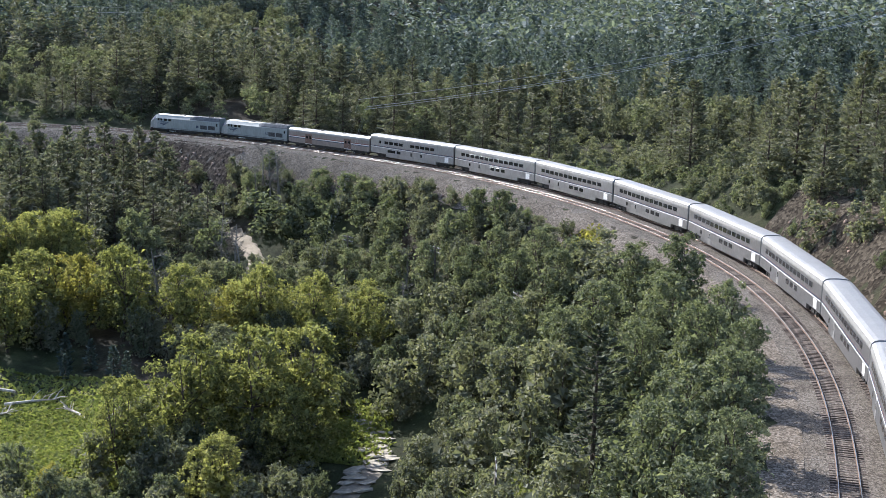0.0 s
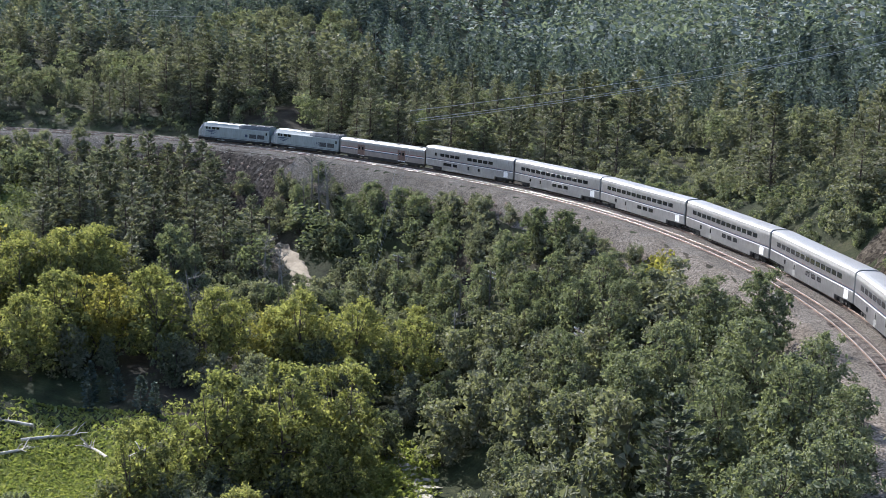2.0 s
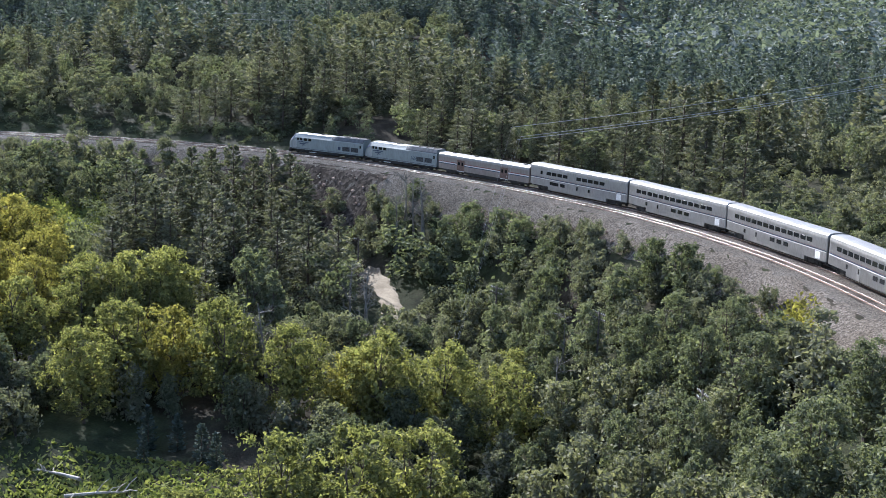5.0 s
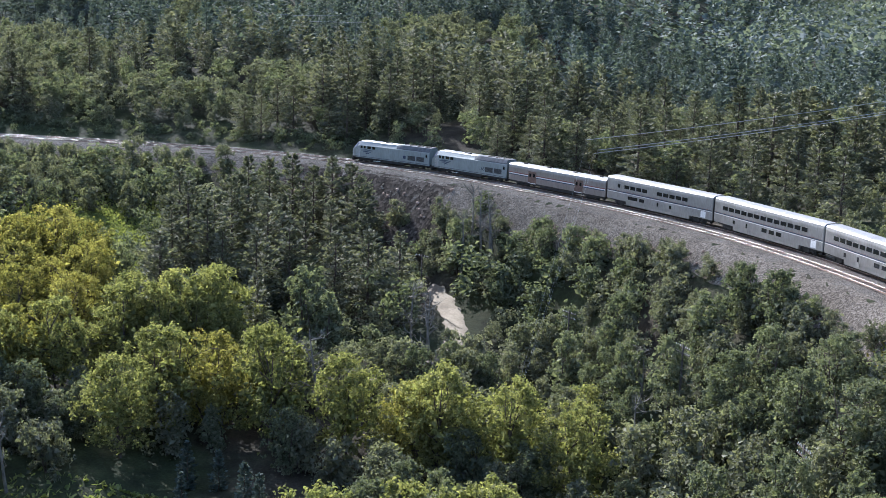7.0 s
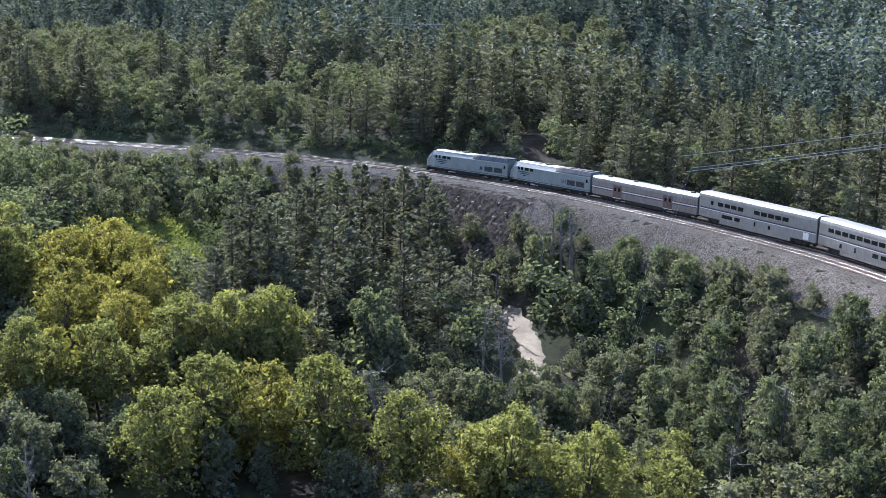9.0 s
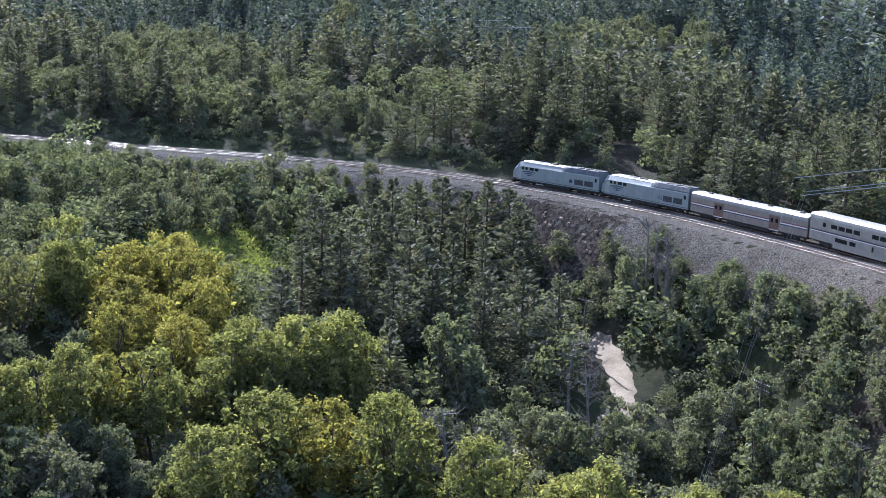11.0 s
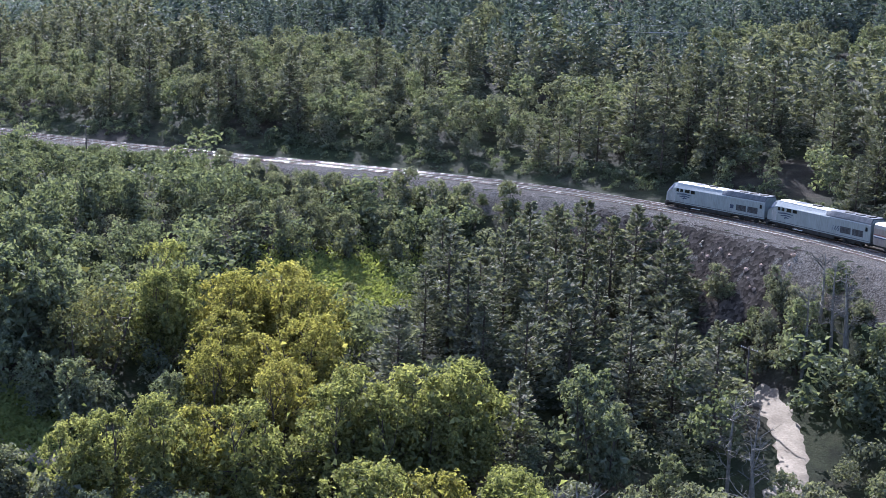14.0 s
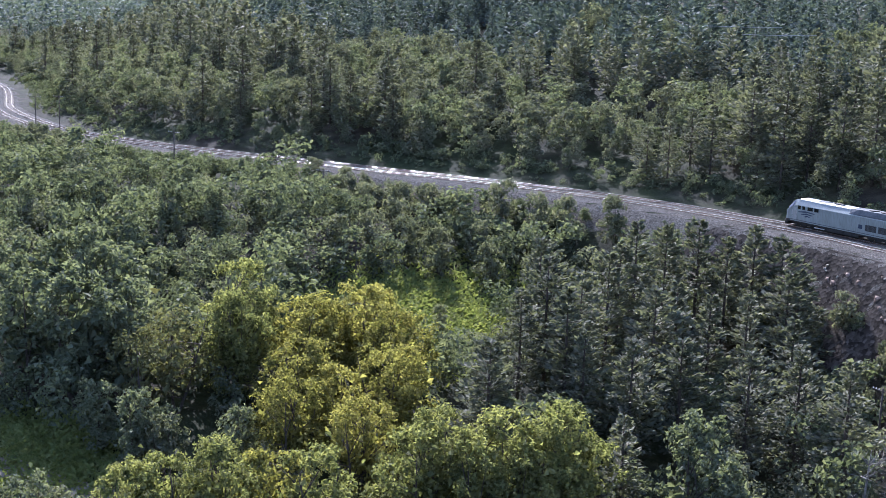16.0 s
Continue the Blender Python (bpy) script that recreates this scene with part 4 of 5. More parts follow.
GREENS = [
    (5.8, 214.8, 9), (9.8, 207.7, 9), (1.5, 210.4, 9), (8.6, 195.0, 9), (15.0, 186.7, 9), (-2.1, 202.6, 10), (4.2, 193.6, 10), (11.1, 182.5, 10),
    (16.4, 173.2, 10), (27.9, 143.3, 11), (24.5, 154.6, 10), (27.2, 117.5, 10), (18.4, 143.7, 12), (23.6, 129.3, 12), (24.2, 111.8, 11), (25.5, 102.1,
    9), (18.8, 116.2, 12), (21.5, 89.4, 10), (18.5, 89.8, 11), (18.9, 78.1, 9), (15.3, 70.0, 9), (9.1, 164.6, 11), (14.9, 140.4, 12), (-7.8, 208.1,
    10), (-16.4, 221.3, 10), (15.3, 80.9, 12), (-56.6, 229.0, 14), (-53.0, 225.2, 12), (-40.6, 264.6, 10), (-24.6, 254.7, 8),
]
GREENS_B = [
    (-133.2, 221.4, 17), (-137.7, 217.6, 16), (-127.3, 219.9, 16), (-129.0, 208.8, 16), (-122.8, 210.1, 17), (-121.0, 214.8, 15),
    (-163.0, 271.5, 9), (-179.0, 277.2, 8), (-154.6, 258.6, 10), (-150.1, 263.9, 9), (-209.5, 279.6, 7), (-174.8, 256.6, 9), (-167.6, 256.9, 9),
    (-172.4, 245.4, 9), (-155.1, 250.7, 10),
]
WILLOWS = [
    (-2.2, 170.2, 10), (4.6, 159.4, 10), (-5.9, 167.2, 9), (9.7, 125.8, 10), (4.9, 134.9, 9), (-3.2, 134.8, 7), (12.8, 135.8, 11), (8.5, 148.5, 10),
    (0.8, 185.6, 10), (-5.1, 185.9, 10), (10.5, 93.6, 9), (-146.7, 292.3, 7), (-140.1, 290.7, 7), (-135.2, 292.9, 8), (-133.4, 300.0, 7), (-118.7,
    300.7, 9), (-124.8, 298.1, 8), (-111.6, 299.6, 8), (-106.9, 300.7, 7), (-128.5, 276.4, 8), (-131.0, 270.8, 8), (-123.4, 278.4, 8), (-117.7, 279.3,
    8), (-115.9, 288.6, 7), (-137.8, 268.3, 8), (-109.2, 280.4, 7), (-105.0, 259.1, 4), (-97.5, 299.6, 8),
]
BUSHES = [
    (-30.2, 260.8, 5), (-25.4, 259.5, 5), (-19.7, 254.0, 5), (-15.3, 248.1, 5), (-10.3, 239.2, 5), (-28.0, 256.6, 5), (-22.2, 251.1, 5), (-16.0,
    243.5, 5), (-30.4, 252.7, 6), (-24.0, 246.2, 6), (-8.9, 231.8, 5), (13.7, 208.1, 3.5), (19.7, 186.1, 4), (-38.0, 273.5, 4), (21.1, 179.7, 4),
]
JUNIPERS = [
    (-56.2, 183.2, 6), (-55.0, 178.7, 4), (-48.7, 181.8, 5), (-46.0, 179.3, 5), (-52.7, 184.0, 5),
]
DEADS = [
    (-45.8, 201.1, 14), (-42.4, 200.0, 11), (-35.9, 222.5, 12), (-5.9, 207.2, 9), (-36.9, 265.7, 12), (-38.9, 266.1, 14), (-34.5, 263.6, 12), (-50.4,
    203.0, 12), (-44.8, 203.1, 10), (-40.0, 263.8, 12), (-35.0, 263.8, 10), (-41.7, 233.9, 12), (-39.0, 233.2, 11), (-5.7, 195.0, 9), (-73.2, 173.0,
    10),
]
BROWNS = [
    (-113.1, 215.3, 14), (-114.5, 211.9, 12),
]

# ---- woods ----
rs = np.random.RandomState(17)
for kind, spots, tall in ((PINE, PINES, 15), (COTTON, COTTONS + COTTONS_B, 12), (YELLOW, YELLOWS, 12), (GREEN, GREENS + GREENS_B, 11), (WILLOW, WILLOWS, 7),
                          (GREEN_BUSH, BUSHES, 4), (JUNIPER, JUNIPERS, 5), (DEAD, DEADS, 10), (BROWN, BROWNS, 12)):
    for x, y, h in spots:
        fine = FINE_GREEN if kind is GREEN and y < 205 and x > -12 else FINE_PINE if kind is PINE and y < 140 else kind
        fine.put(x, y, h / (17 if fine is FINE_PINE else tall), rs)
set_down = np.array(PLANTED)


def open_land(x, y, reach):
    """Far enough from every larger plant."""
    return np.array([np.min(np.hypot(set_down[:, 0] - a, set_down[:, 1] - b)) > reach for a, b in zip(x, y)])


def seen_wedge(x, y, margin=12):
    """The part of the valley and hills that the flight looks over."""
    right = x < 0.36 * y + 6 + margin
    left = (y - 115) * 1.30 > -(x + 18) - 30 - margin
    return right & left


def clearing(x, y):
    """Meadow, road, stream bed and the open strip below the pines."""
    meadow = (np.hypot((x + 55) / 19, (y - 165) / 27) < 1)
    stream = (np.hypot((x + 8) / 6.5, (y - 151) / 23) < 1) | (np.hypot((x + 117) / 13, (y - 194) / 7) < 1)
    strip_open = (np.hypot((x + 112) / 12, (y - 262) / 22) < 1)
    road = np.min(np.hypot(x[:, None] - ROAD[None, ::6, 0], y[:, None] - ROAD[None, ::6, 1]), 1) < 3.4
    return meadow | stream | strip_open | road


def glade(x, y):
    """Where broadleaf groves stand among the hillside pines."""
    return np.sin(x * 0.05 + 2 + 0.8 * np.sin(y * 0.031)) * np.sin(y * 0.06 + 1.1 * np.sin(x * 0.027)) > 0.3


spots, dist = scatter((-520, 60), (190, 620), 6.8, 3, lambda x, y, d: (d > np.where((x < 8) & (x > -110), 10, 14)) & (d < 160) & (y > 100) & seen_wedge(x, y) & ~(glade(x, y) & (d < 125))
                      & ~((x < -110) & (d < 46) & (np.sin(x * 0.61 + y * 1.7) < 0.2)) & ~((x > 8) & (y < 250) & (d < 32) & (np.sin(x * 0.7 + y * 1.3) < 0.5)))
order = np.argsort(dist)
for x, y in spots[order[:220]]:
    PINE.put(x, y, rs.uniform(0.55, 1.2), rs)
rest = spots[order[220:]]
pines = [np.concatenate([pine_quads(15, 201 + k, 66, 10, 0.5, 0.225 + 0.014 * k, 0.06 + 0.04 * (k % 3))[0], trunk_quads(15, 0.2)]) for k in range(5)]
# past 70 m uphill the pines get the needles with haze painted in
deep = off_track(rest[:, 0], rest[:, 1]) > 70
sizes = rs.uniform(0.55, 1.15, len(rest)) * (1 + 0.3 * np.sin(rest[:, 0] * 0.043 + 1) * np.sin(rest[:, 1] * 0.051))
far_wood("pine_forest", np.column_stack([rest, sizes])[~deep], pines, M_PINE, "dense dark green pine forest on the hillside")
far_wood("upper_pine_forest", np.column_stack([rest, sizes])[deep], pines, M_PINE_HAZE, "pine forest higher on the hillside, haze painted into its needle colour")
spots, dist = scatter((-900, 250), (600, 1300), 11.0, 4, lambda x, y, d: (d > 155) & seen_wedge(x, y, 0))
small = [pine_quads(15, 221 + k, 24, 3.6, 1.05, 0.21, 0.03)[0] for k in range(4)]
# the farthest pines carry the same painted haze
far_wood("distant_pine_forest", np.column_stack([spots, rs.uniform(0.8, 1.4, len(spots))]), small, M_PINE_HAZE, "distant pine forest on rising hills with painted-in haze")
spots, dist = scatter((-520, 90), (190, 520), 4.8, 8, lambda x, y, d: (d > np.where(x < 8, 11.0, 7.0)) & (d < 125) & seen_wedge(x, y) & ((d < 24) & ((x < 34) | (y > 215)) | (x > 10) & (y > 178) & (y < 252) & (d < 40) | (x < -110) & (d < 46) | glade(x, y)))
bushes = [bush_quads(5, 4.6, 241 + k, 260, 0.29) for k in range(4)]
groves = [bush_quads(9, 5.4, 281 + k, 470, 0.29, 20, 0.24) for k in range(5)]
edge = (spots[:, 0] < 8) | (dist > 40)
tall = np.where(edge, np.where(dist < 14, 0.75, 1.0), np.where(dist < 26, 0.9, 0.8)) * rs.uniform(0.6, 1.2, len(spots))
half = rs.uniform(size=len(spots))
half[edge & (spots[:, 0] > -110) & (dist < 30) & (half > 0.55)] = 2.0       # pines stand there instead
for pick, models, mat, name, label in ((edge & (half < 0.35), groves, M_GREEN, "edge_wood", "dense green broadleaf wood behind the railway"),
                                       (edge & (half >= 0.35) & (half < 1.5), groves, M_OAK, "oak_wood", "grey-green oak wood along the forest edge"),
                                       (~edge & (half < 0.5), bushes, M_OAK, "hillside_brush", "green oak brush between the hillside pines"),
                                       (~edge & (half >= 0.5), bushes, M_WILLOW, "hillside_thicket", "grey-green thicket along the forest edge")):
    far_wood(name, np.column_stack([spots, tall])[pick], models, mat, label)

low, dist = scatter((-420, 90), (60, 420), 2.7, 28, lambda x, y, d: (d > 5.6) & (d < 14) & (y > 182) & seen_wedge(x, y) & (np.sin(x * 0.23) * np.sin(y * 0.31 + 0.4) > -0.75))
small_bush = [bush_quads(5, 6.5, 301 + k, 170, 0.42, 9) for k in range(4)]
far_wood("trackside_scrub", np.column_stack([low, rs.uniform(0.22, 0.5, len(low)) * np.clip(dist / 8, 0.7, 1.3)]), small_bush, M_GREEN, "low dark scrub between the track and the trees")

# bushes that climb the railway bank
spots, dist = scatter((-250, 84), (60, 330), 3.4, 19, lambda x, y, d: (d < -12.2) & (d > -23) & (y > 95) & seen_wedge(x, y, 5) & open_land(x, y, 2.2) & ((y > 180) | (d < -12.8))
                      & ~((np.hypot(x + 60, y - 290) < 14) & (d > -14.5)) & ~((np.hypot(x + 4, y - 256) < 7) & (d > -16)) & (np.sin(x * 0.21) * np.sin(y * 0.17 + 1) > -0.72))
for (x, y), d in zip(spots, dist):
    (GREEN_BUSH if math.sin(x * 0.07 + y * 0.05) > -0.4 else OAK).put(x, y, rs.uniform(0.55, 1.0) * (0.75 if d > -14 else 1.0) * (1.35 if y < 175 else 1.0), rs)
for x, y in zip(rs.uniform(-78, -36, 34), rs.uniform(276, 304, 34)):
    if -17 < float(off_track(x, y)[0]) < -12:
        GREEN_BUSH.put(x, y, rs.uniform(0.25, 0.55), rs)
set_down = np.array(PLANTED)

# between the larger plants of the valley
spots, dist = scatter((-260, 84), (60, 330), 4.6, 9, lambda x, y, d: (d < -22) & (y > 95) & (np.hypot(x, y) > 100) & ~clearing(x, y) & seen_wedge(x, y, 5) & open_land(x, y, 3.3))
rank = np.argsort(spots[:, 1] - 0.35 * spots[:, 0])
joined = {"w": [], "o": [], "g": []}
for n, i in enumerate(rank):
    (x, y), d = spots[i], dist[i]
    k = rs.uniform()
    keep = n < 405
    if not keep and k > 0.88:
        continue
    if d > -24:
        s = rs.uniform(0.5, 1.0)
        if keep or k > 0.6:
            (OAK if k < 0.6 else GREEN_BUSH).put(x, y, s, rs)
        else:
            joined["o"].append((x, y, s * 1.1))
    elif k < (0.3 if x > -105 else 0.5):
        s = rs.uniform(0.5, 0.85)
        GREEN.put(x, y, s, rs) if keep else joined["g"].append((x, y, s * rs.uniform(1.6, 3.0)))
    elif k < 0.7:
        s = rs.uniform(0.6, 1.15)
        WILLOW.put(x, y, s, rs) if keep else joined["w"].append((x, y, s * rs.uniform(0.8, 1.6)))
    else:
        s = rs.uniform(0.7, 1.3)
        OAK.put(x, y, s, rs) if keep else joined["o"].append((x, y, s * rs.uniform(0.6, 1.3)))
thick = [bush_quads(5, 5.4, 261 + k, 430, 0.2) for k in range(4)]
for key, mat, name, label in (("w", M_WILLOW, "willow_thicket", "pale willow thicket filling the valley floor"), ("o", M_OAK, "oak_thicket", "low scrub oak thicket below the track"),
                              ("g", M_GREEN, "leafy_thicket", "dense green leafy thicket in the valley")):
    far_wood(name, np.array(joined[key]), thick, mat, label)


# ---- banks, rocks and the stream ----
def boulder(seed, flat=1.0):
    """A broken block of stone."""
    rs = np.random.RandomState(seed)
    bm = bmesh.new()
    bmesh.ops.create_icosphere(bm, subdivisions=1, radius=0.5)
    for v in bm.verts:
        v.co = Vector((v.co.x * rs.uniform(0.75, 1.3), v.co.y * rs.uniform(0.7, 1.2), v.co.z * rs.uniform(0.6, 1.1) * flat))
    me = bpy.data.meshes.new("rock")
    bm.to_mesh(me)
    bm.free()
    return me


def rock_meshes(mat, seed, flat=1.0):
    out = []
    for k in range(5):
        me = boulder(seed + k, flat)
        me.materials.append(mat)
        out.append(me)
    return out


def bank(name, a, b, offsets, mat, label, lift, bumpy):
    """A strip of bare bank along the track, between two distances along it."""
    i0, i1 = int(a * 2), int(b * 2)
    rows = strip(TRACK[i0:i1:2], LEFT[i0:i1:2], [(o, 0) for o in offsets])
    sh = rows.shape[:2]
    rr = np.random.RandomState(i0)
    n = rr.normal(0, bumpy, sh)
    n[:, [0, -1]] = -0.4
    n[[0, -1], :] = -0.4
    rows[..., 2] = land(rows[..., 0].ravel(), rows[..., 1].ravel()).reshape(sh) + lift + n
    return tagged(part(name, grid_mesh(name, rows, mat, True)), label, "bank", kind="structure")


def along(x, y):
    return 0.5 * float(np.argmin(np.hypot(TRACK[:, 0] - x, TRACK[:, 1] - y)))


cut = bank("cut_bank", along(36, 95), along(38, 178), [-4.7, -5.6, -6.5, -7.5, -8.5, -9.5, -11, -12.5, -14, -16, -18.5, -21], M_SCREE, "steep tan bank of loose rock above the track", 0.22, 0.22)
soil = bank("dark_bank", along(-40, 290), along(-82, 311), [8.6, 9.6, 10.6, 11.6, 12.8, 14, 15.5, 17, 19, 21], M_SOIL, "steep dark brown soil bank below the track", 0.25, 0.13)
rr = np.random.RandomState(41)
for owner, mat, a, b, lo, hi, count, size in ((cut, M_REDROCK, along(36, 95), along(38, 178), -20, -5.2, 110, (0.25, 1.0)),
                                             (soil, M_REDROCK, along(-40, 290), along(-82, 311), 9.5, 18, 60, (0.3, 1.2)),
                                             (bed, M_REDROCK, along(12, 238), along(-22, 276), 10.5, 15.0, 40, (0.3, 1.0)),
                                             (bed, M_ROCK, along(-20, 274), along(-120, 318), 9.0, 12.5, 40, (0.2, 0.7))):
    meshes = rock_meshes(mat, int(a))
    for _ in range(count):
        i = int(rr.uniform(a, b) * 2)
        o = rr.uniform(lo, hi)
        p = TRACK[i] + LEFT[i] * o
        s = rr.uniform(*size) * rr.uniform(0.5, 1.0)
        r = new("rock", meshes[rr.randint(5)])
        r.parent = owner
        r.matrix_basis = Matrix.Translation((p[0], p[1], float(land(p[0], p[1])[0]) + 0.2)) @ Euler((rr.uniform(0, 6), rr.uniform(0, 6), rr.uniform(0, 6))).to_matrix().to_4x4() @ Matrix.Diagonal((s, s, s, 1))

# scrub on the cut bank
for k in range(60):
    i = int(rr.uniform(along(36, 95), along(38, 185)) * 2)
    p = TRACK[i] - LEFT[i] * rr.uniform(8.5, 20)
    (GREEN_BUSH if k % 3 else JUNIPER).put(p[0], p[1], rr.uniform(0.25, 0.75), rr)
for x, y in ((52, 172), (55, 180), (60, 171), (49, 190), (58, 190), (63, 182), (68, 176)):
    PINE.put(x, y, rr.uniform(0.5, 0.95), rr)

# pale ledges and the dry stream bed beside the meadow
STREAM = resampled([(-20, 182), (-14, 173), (-9.5, 166), (-6.5, 158), (-8, 149), (-12, 140)], 0.5)
st = np.gradient(STREAM, axis=0)
st /= np.linalg.norm(st, axis=1)[:, None]
sl = np.stack([-st[:, 1], st[:, 0]], 1)
rows = strip(STREAM[::3], sl[::3], [(-2.2, 0), (-1.2, 0), (0, 0), (1.2, 0), (2.2, 0)])
rows[..., 2] = land(rows[..., 0].ravel(), rows[..., 1].ravel()).reshape(rows.shape[:2]) + np.array([-0.2, 0.2, 0.12, 0.2, -0.2])
stream = tagged(part("stream_bed", grid_mesh("stream_bed", rows, M_DIRT)), "dry sandy stream bed with pale rock ledges", "stream bed", kind="structure")
slabs = rock_meshes(M_ROCK, 77, 0.45)
for k in range(26):
    i = int((0.35 + 0.6 * k / 26) * (len(STREAM) - 1))
    p = STREAM[i] + sl[i] * rr.uniform(-2.2, 1.6)
    r = new("ledge", slabs[rr.randint(5)])
    r.parent = stream
    r.matrix_basis = Matrix.Translation((p[0], p[1], float(land(p[0], p[1])[0]) + 0.3)) @ Matrix.Rotation(rr.normal(0.3, 0.25), 4, "Z") @ Matrix.Diagonal((rr.uniform(2.0, 4.5), rr.uniform(0.9, 1.8), rr.uniform(0.8, 1.5), 1))


# ---- grass in the clearings ----
def grass(name, centre, radii, count, height, mat, label, seed):
    rs = np.random.RandomState(seed)
    p = rs.normal(0, 0.5, (count, 2)).clip(-1.1, 1.1) * np.array(radii) + np.array(centre)
    z = land(p[:, 0], p[:, 1])
    a = rs.uniform(0, 6.28, count)
    h = height * rs.uniform(0.5, 1.4, count)
    w = 0.22 * rs.uniform(0.6, 1.5, count)
    dx, dy = np.cos(a) * w, np.sin(a) * w
    lx, ly = rs.normal(0, 0.8, count) * h, rs.normal(0, 0.8, count) * h
    base = np.column_stack([p, z - 0.05])
    q = np.stack([base + np.column_stack([-dx, -dy, 0 * z]), base + np.column_stack([dx, dy, 0 * z]),
                  base + np.column_stack([dx * 0.5 + lx, dy * 0.5 + ly, h]), base + np.column_stack([-dx * 0.5 + lx, -dy * 0.5 + ly, h])], 1)
    tagged(part(name, quads_mesh(name, q, mat)), label, "grass", kind="stuff")


grass("meadow_grass", (-52, 155), (20, 22), 26000, 0.4, M_GRASS, "short bright green grass of the valley meadow", 3)
grass("stream_grass", (-13, 163), (6, 9), 5000, 0.6, M_GRASS, "tall yellow-green grass beside the stream bed", 4)
grass("strip_grass", (-112, 262), (16, 26), 16000, 0.5, M_GRASS, "green grass in the strip below the pines", 5)
grass("pole_grass", (6, 118), (9, 14), 7000, 0.5, M_GRASS, "green grass round the near telegraph pole", 6)
grass("road_grass", (-118, 200), (16, 8), 8000, 0.5, M_GRASS, "green verge beside the dirt road", 7)
grass("bank_weeds", (21.8, 187.5), (2.6, 6), 1500, 0.45, M_YELLOW, "yellow dry weeds on the bank edge", 8)


# ---- fallen wood on the meadow ----
def fallen_log(x, y, length, heading, seed):
    rs = np.random.RandomState(seed)
    log = new("fallen_log")
    bm = bmesh.new()
    tube(bm, [(-length / 2, 0, 0.3), (0, rs.normal(0, 0.15), 0.45), (length / 2, rs.normal(0, 0.3), 0.7)], [0.24, 0.2, 0.07], 8)
    part("trunk", bm, M_DEADWOOD, log, smooth_shade=True)
    for k in range(5):
        t = rs.uniform(0.0, 0.48) * length
        e = Vector((t + rs.uniform(0.6, 1.8), rs.normal(0, 1.1), rs.uniform(0.5, 2.0)))
        bm = bmesh.new()
        tube(bm, [(t, 0, 0.5), tuple((Vector((t, 0, 0.5)) + e) / 2 + Vector((0, 0, 0.2))), tuple(e)], [0.1, 0.07, 0.03], 6)
        part("branch", bm, M_DEADWOOD, log)
    log.matrix_basis = Matrix.Translation((x, y, float(land(x, y)[0]) - 0.05)) @ Matrix.Rotation(radians(heading), 4, "Z")
    return tagged(log, "bleached fallen log with broken branches on the meadow", "fallen log", "fallen logs on the meadow")


for k, (x, y, n, a) in enumerate(((-50, 166, 5.5, 140), (-57, 169, 7, 20), (-60, 165, 6, 30), (-63, 172, 6, 170), (-44, 165, 4, 60))):
    fallen_log(x, y, n, a, 300 + k)


# ---- telegraph poles and wires ----
def telegraph_pole(h, arms):
    pole = new("telegraph_pole")
    bm = bmesh.new()
    tube(bm, [(0, 0, -0.6), (0.03, 0, h * 0.5), (0, 0, h)], [0.15, 0.13, 0.1], 8)
    part("post", bm, M_POLE, pole, smooth_shade=True)
    for k in range(arms):
        arm = boxed("crossarm", (-0.06, 0.06, -1.5, 1.5, h - 0.45 - 0.75 * k, h - 0.33 - 0.75 * k), M_POLE, pole, 0.01)
        for y in (-1.35, -0.95, -0.55, 0.55, 0.95, 1.35):
            bm = bmesh.new()
            bmesh.ops.create_cone(bm, cap_ends=True, segments=8, radius1=0.05, radius2=0.035, depth=0.16, matrix=Matrix.Translation((0, y, h - 0.25 - 0.75 * k)))
            part("insulator", bm, M_LAMP, arm)
    return tagged(pole, "dark wooden telegraph pole with crossarms among the trees", "telegraph pole", "telegraph poles along the valley")


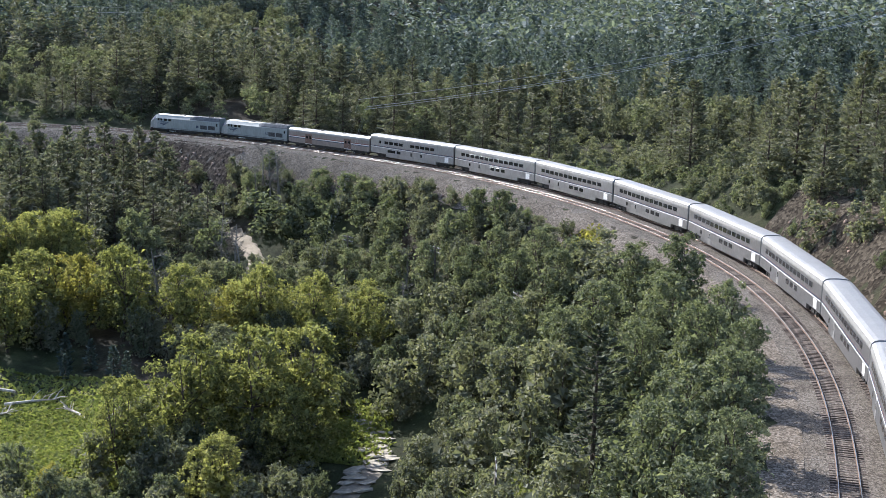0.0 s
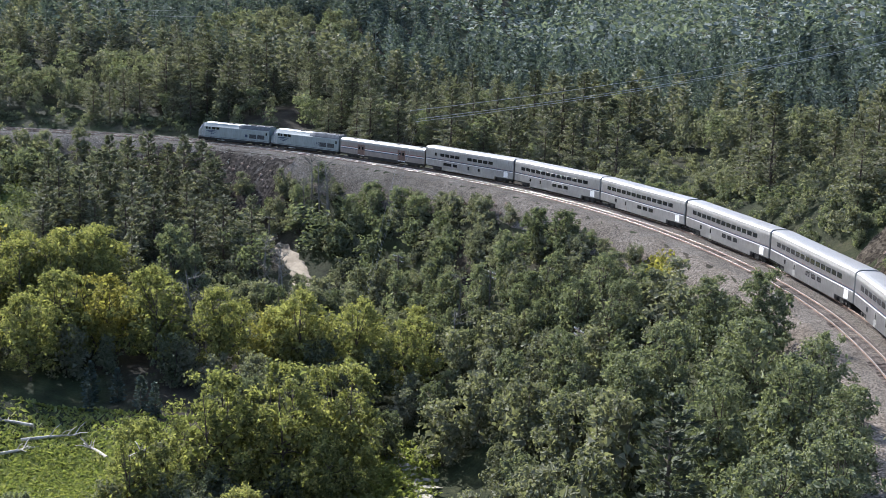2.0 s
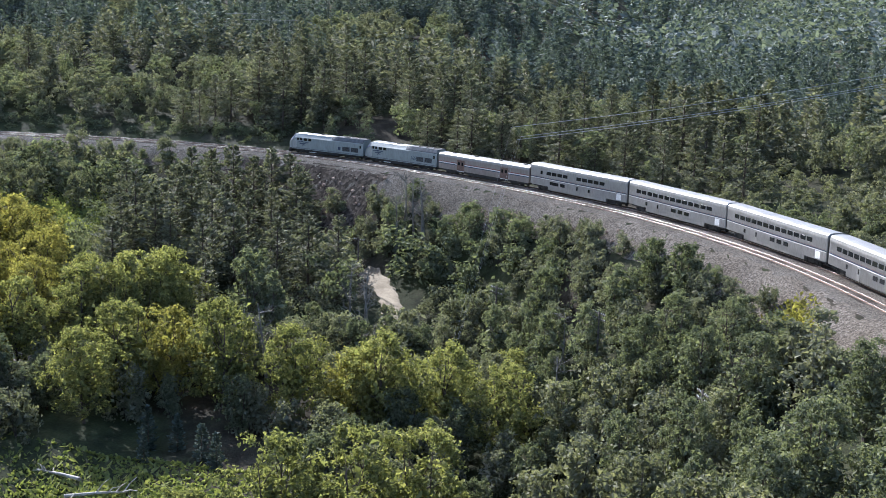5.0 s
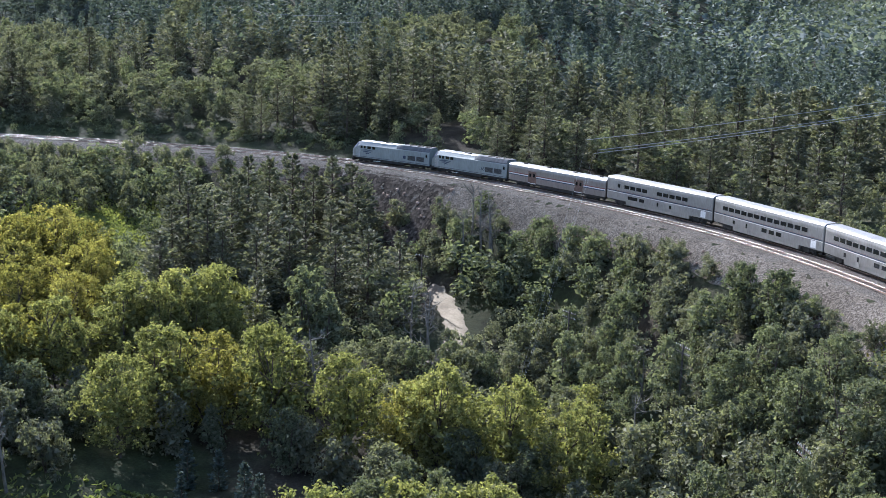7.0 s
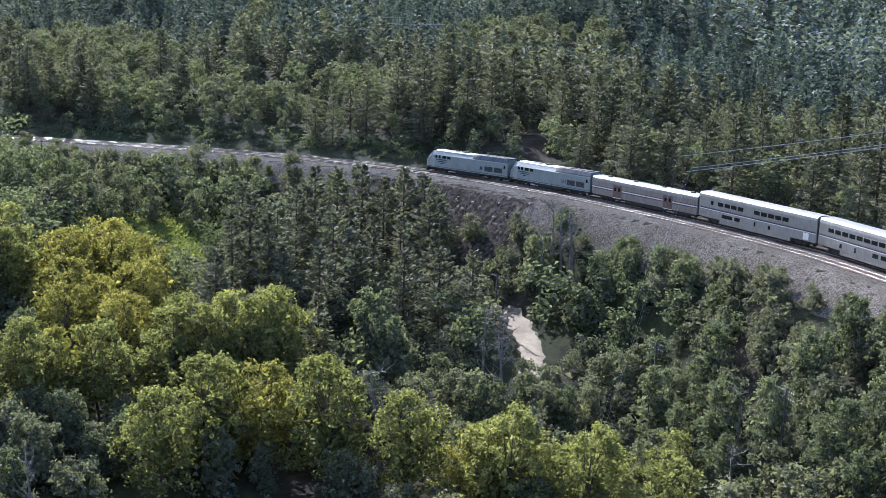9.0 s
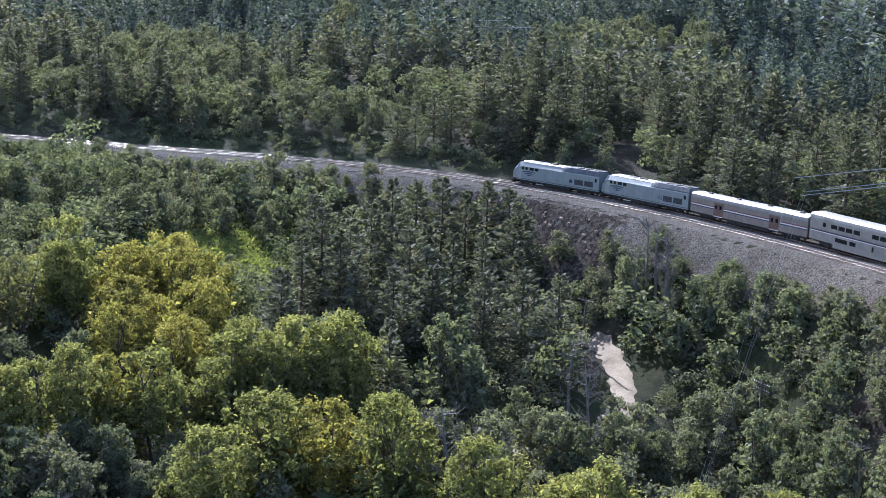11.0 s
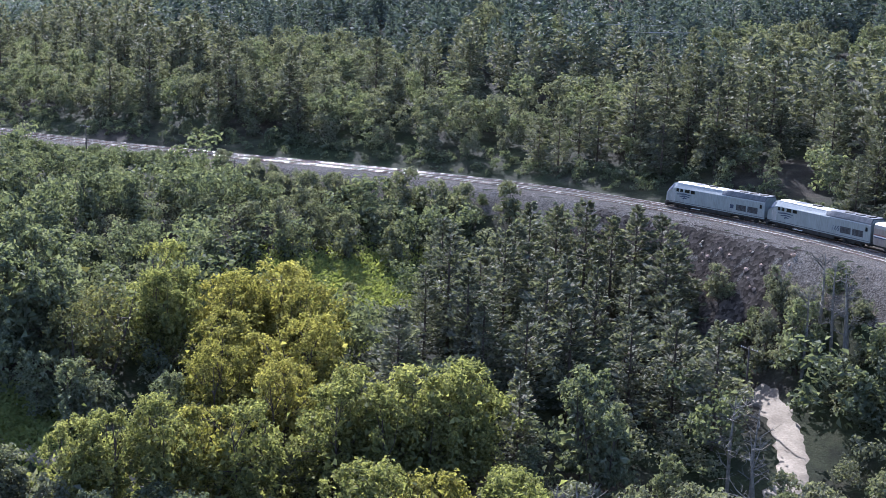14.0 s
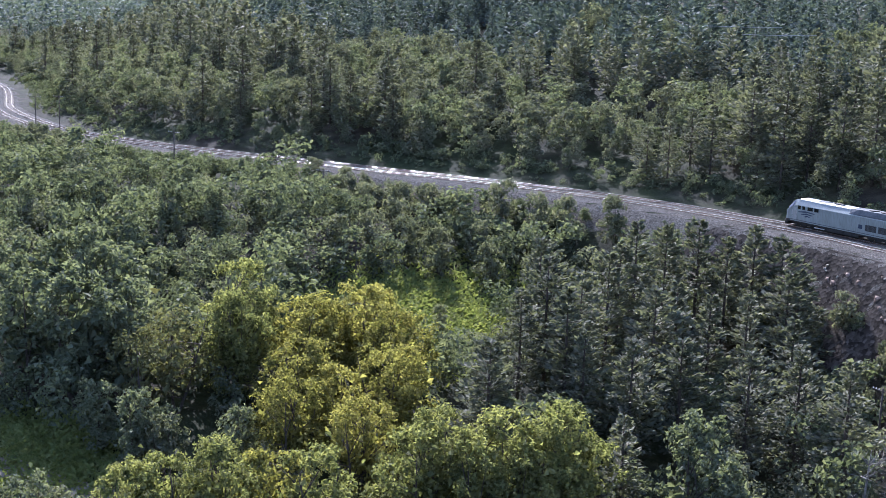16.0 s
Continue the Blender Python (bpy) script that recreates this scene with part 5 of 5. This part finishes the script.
two, one = telegraph_pole(9, 2), telegraph_pole(8.5, 1)
for k, (x, y, a, src) in enumerate(((10.5, 167.5, 20, two), (12.8, 136.9, 5, two), (5.5, 108, 0, two), (-45.7, 257.9, 60, one), (-17.7, 231.1, 45, two), (-1.1, 200.8, 35, two), (-20, 198, 70, two),
                                    (-146.6, 287.6, 90, one), (-189.4, 296.5, 90, one), (-248, 320.4, 110, one), (-251, 316, 110, one))):
    m = Matrix.Translation((x, y, float(land(x, y)[0]))) @ Matrix.Rotation(radians(a), 4, "Z")
    if k in (0, 3):
        src.matrix_basis = m
    else:
        copy_thing(src, m)


def wire(a, b, sag, r, label="pale power line wire hanging over the valley"):
    bm = bmesh.new()
    a, b = Vector(a), Vector(b)
    pts = [a.lerp(b, t / 16) - Vector((0, 0, sag * 4 * (t / 16) * (1 - t / 16))) for t in range(17)]
    tube(bm, [tuple(p) for p in pts], [r] * 17, 5)
    tagged(part("power_line", bm, M_WIRE), label, "wire", "power line wires")


for dx, dz in ((0, 0), (0.5, 0.5), (-1.0, 1.6)):
    wire((-14 + dx, 214 - dx, 14.4 + dz), (80 + dx, 290 - dx, 28.3 + dz), 1.2, 0.04)
    wire((80 + dx, 290 - dx, 28.3 + dz), (200 + dx, 388 - dx, 58 + dz), 2.0, 0.045)
    wire((-14 + dx, 214 - dx, 14.4 + dz), (-20 + dx * 0.3, 198, -13.0), 0.2, 0.008)
wire((-104, 376, 27.4), (-89, 378, 27.7), 0.1, 0.05, "bright cable between the hillside pines")
wire((-112, 375, 28.9), (-96, 377, 29.1), 0.1, 0.04, "bright cable between the hillside pines")


# ---- a far building in the valley ----
def far_house(x, y, a):
    house = new("farm_building")
    z = float(land(x, y)[0])
    boxed("wall", (-8, 8, -4, 4, -0.3, 4.0), M_WHITE, house)
    bm = bmesh.new()
    loft(bm, [[(s, -4.5, 3.9), (s, 0, 6.2), (s, 4.5, 3.9), (s, 4.5, 3.7), (s, 0, 5.95), (s, -4.5, 3.7)] for s in (-8.5, 8.5)])
    part("roof", bm, M_WHITE, house, "white metal roof")
    for k in range(4):
        boxed("window", (-6.5 + 3.8 * k, -5.3 + 3.8 * k, -4.03, -3.99, 1.2, 2.6), M_GLASS, house)
    house.matrix_basis = Matrix.Translation((x, y, z)) @ Matrix.Rotation(radians(a), 4, "Z")
    tagged(house, "far white farm building with a metal roof", "building")


far_house(-540, 596, 35)

for k in (COTTON, YELLOW, GREEN, OAK, WILLOW, PINE, JUNIPER, DEAD, GREEN_BUSH, BROWN, FINE_GREEN, FINE_PINE):
    k.drop_unused()
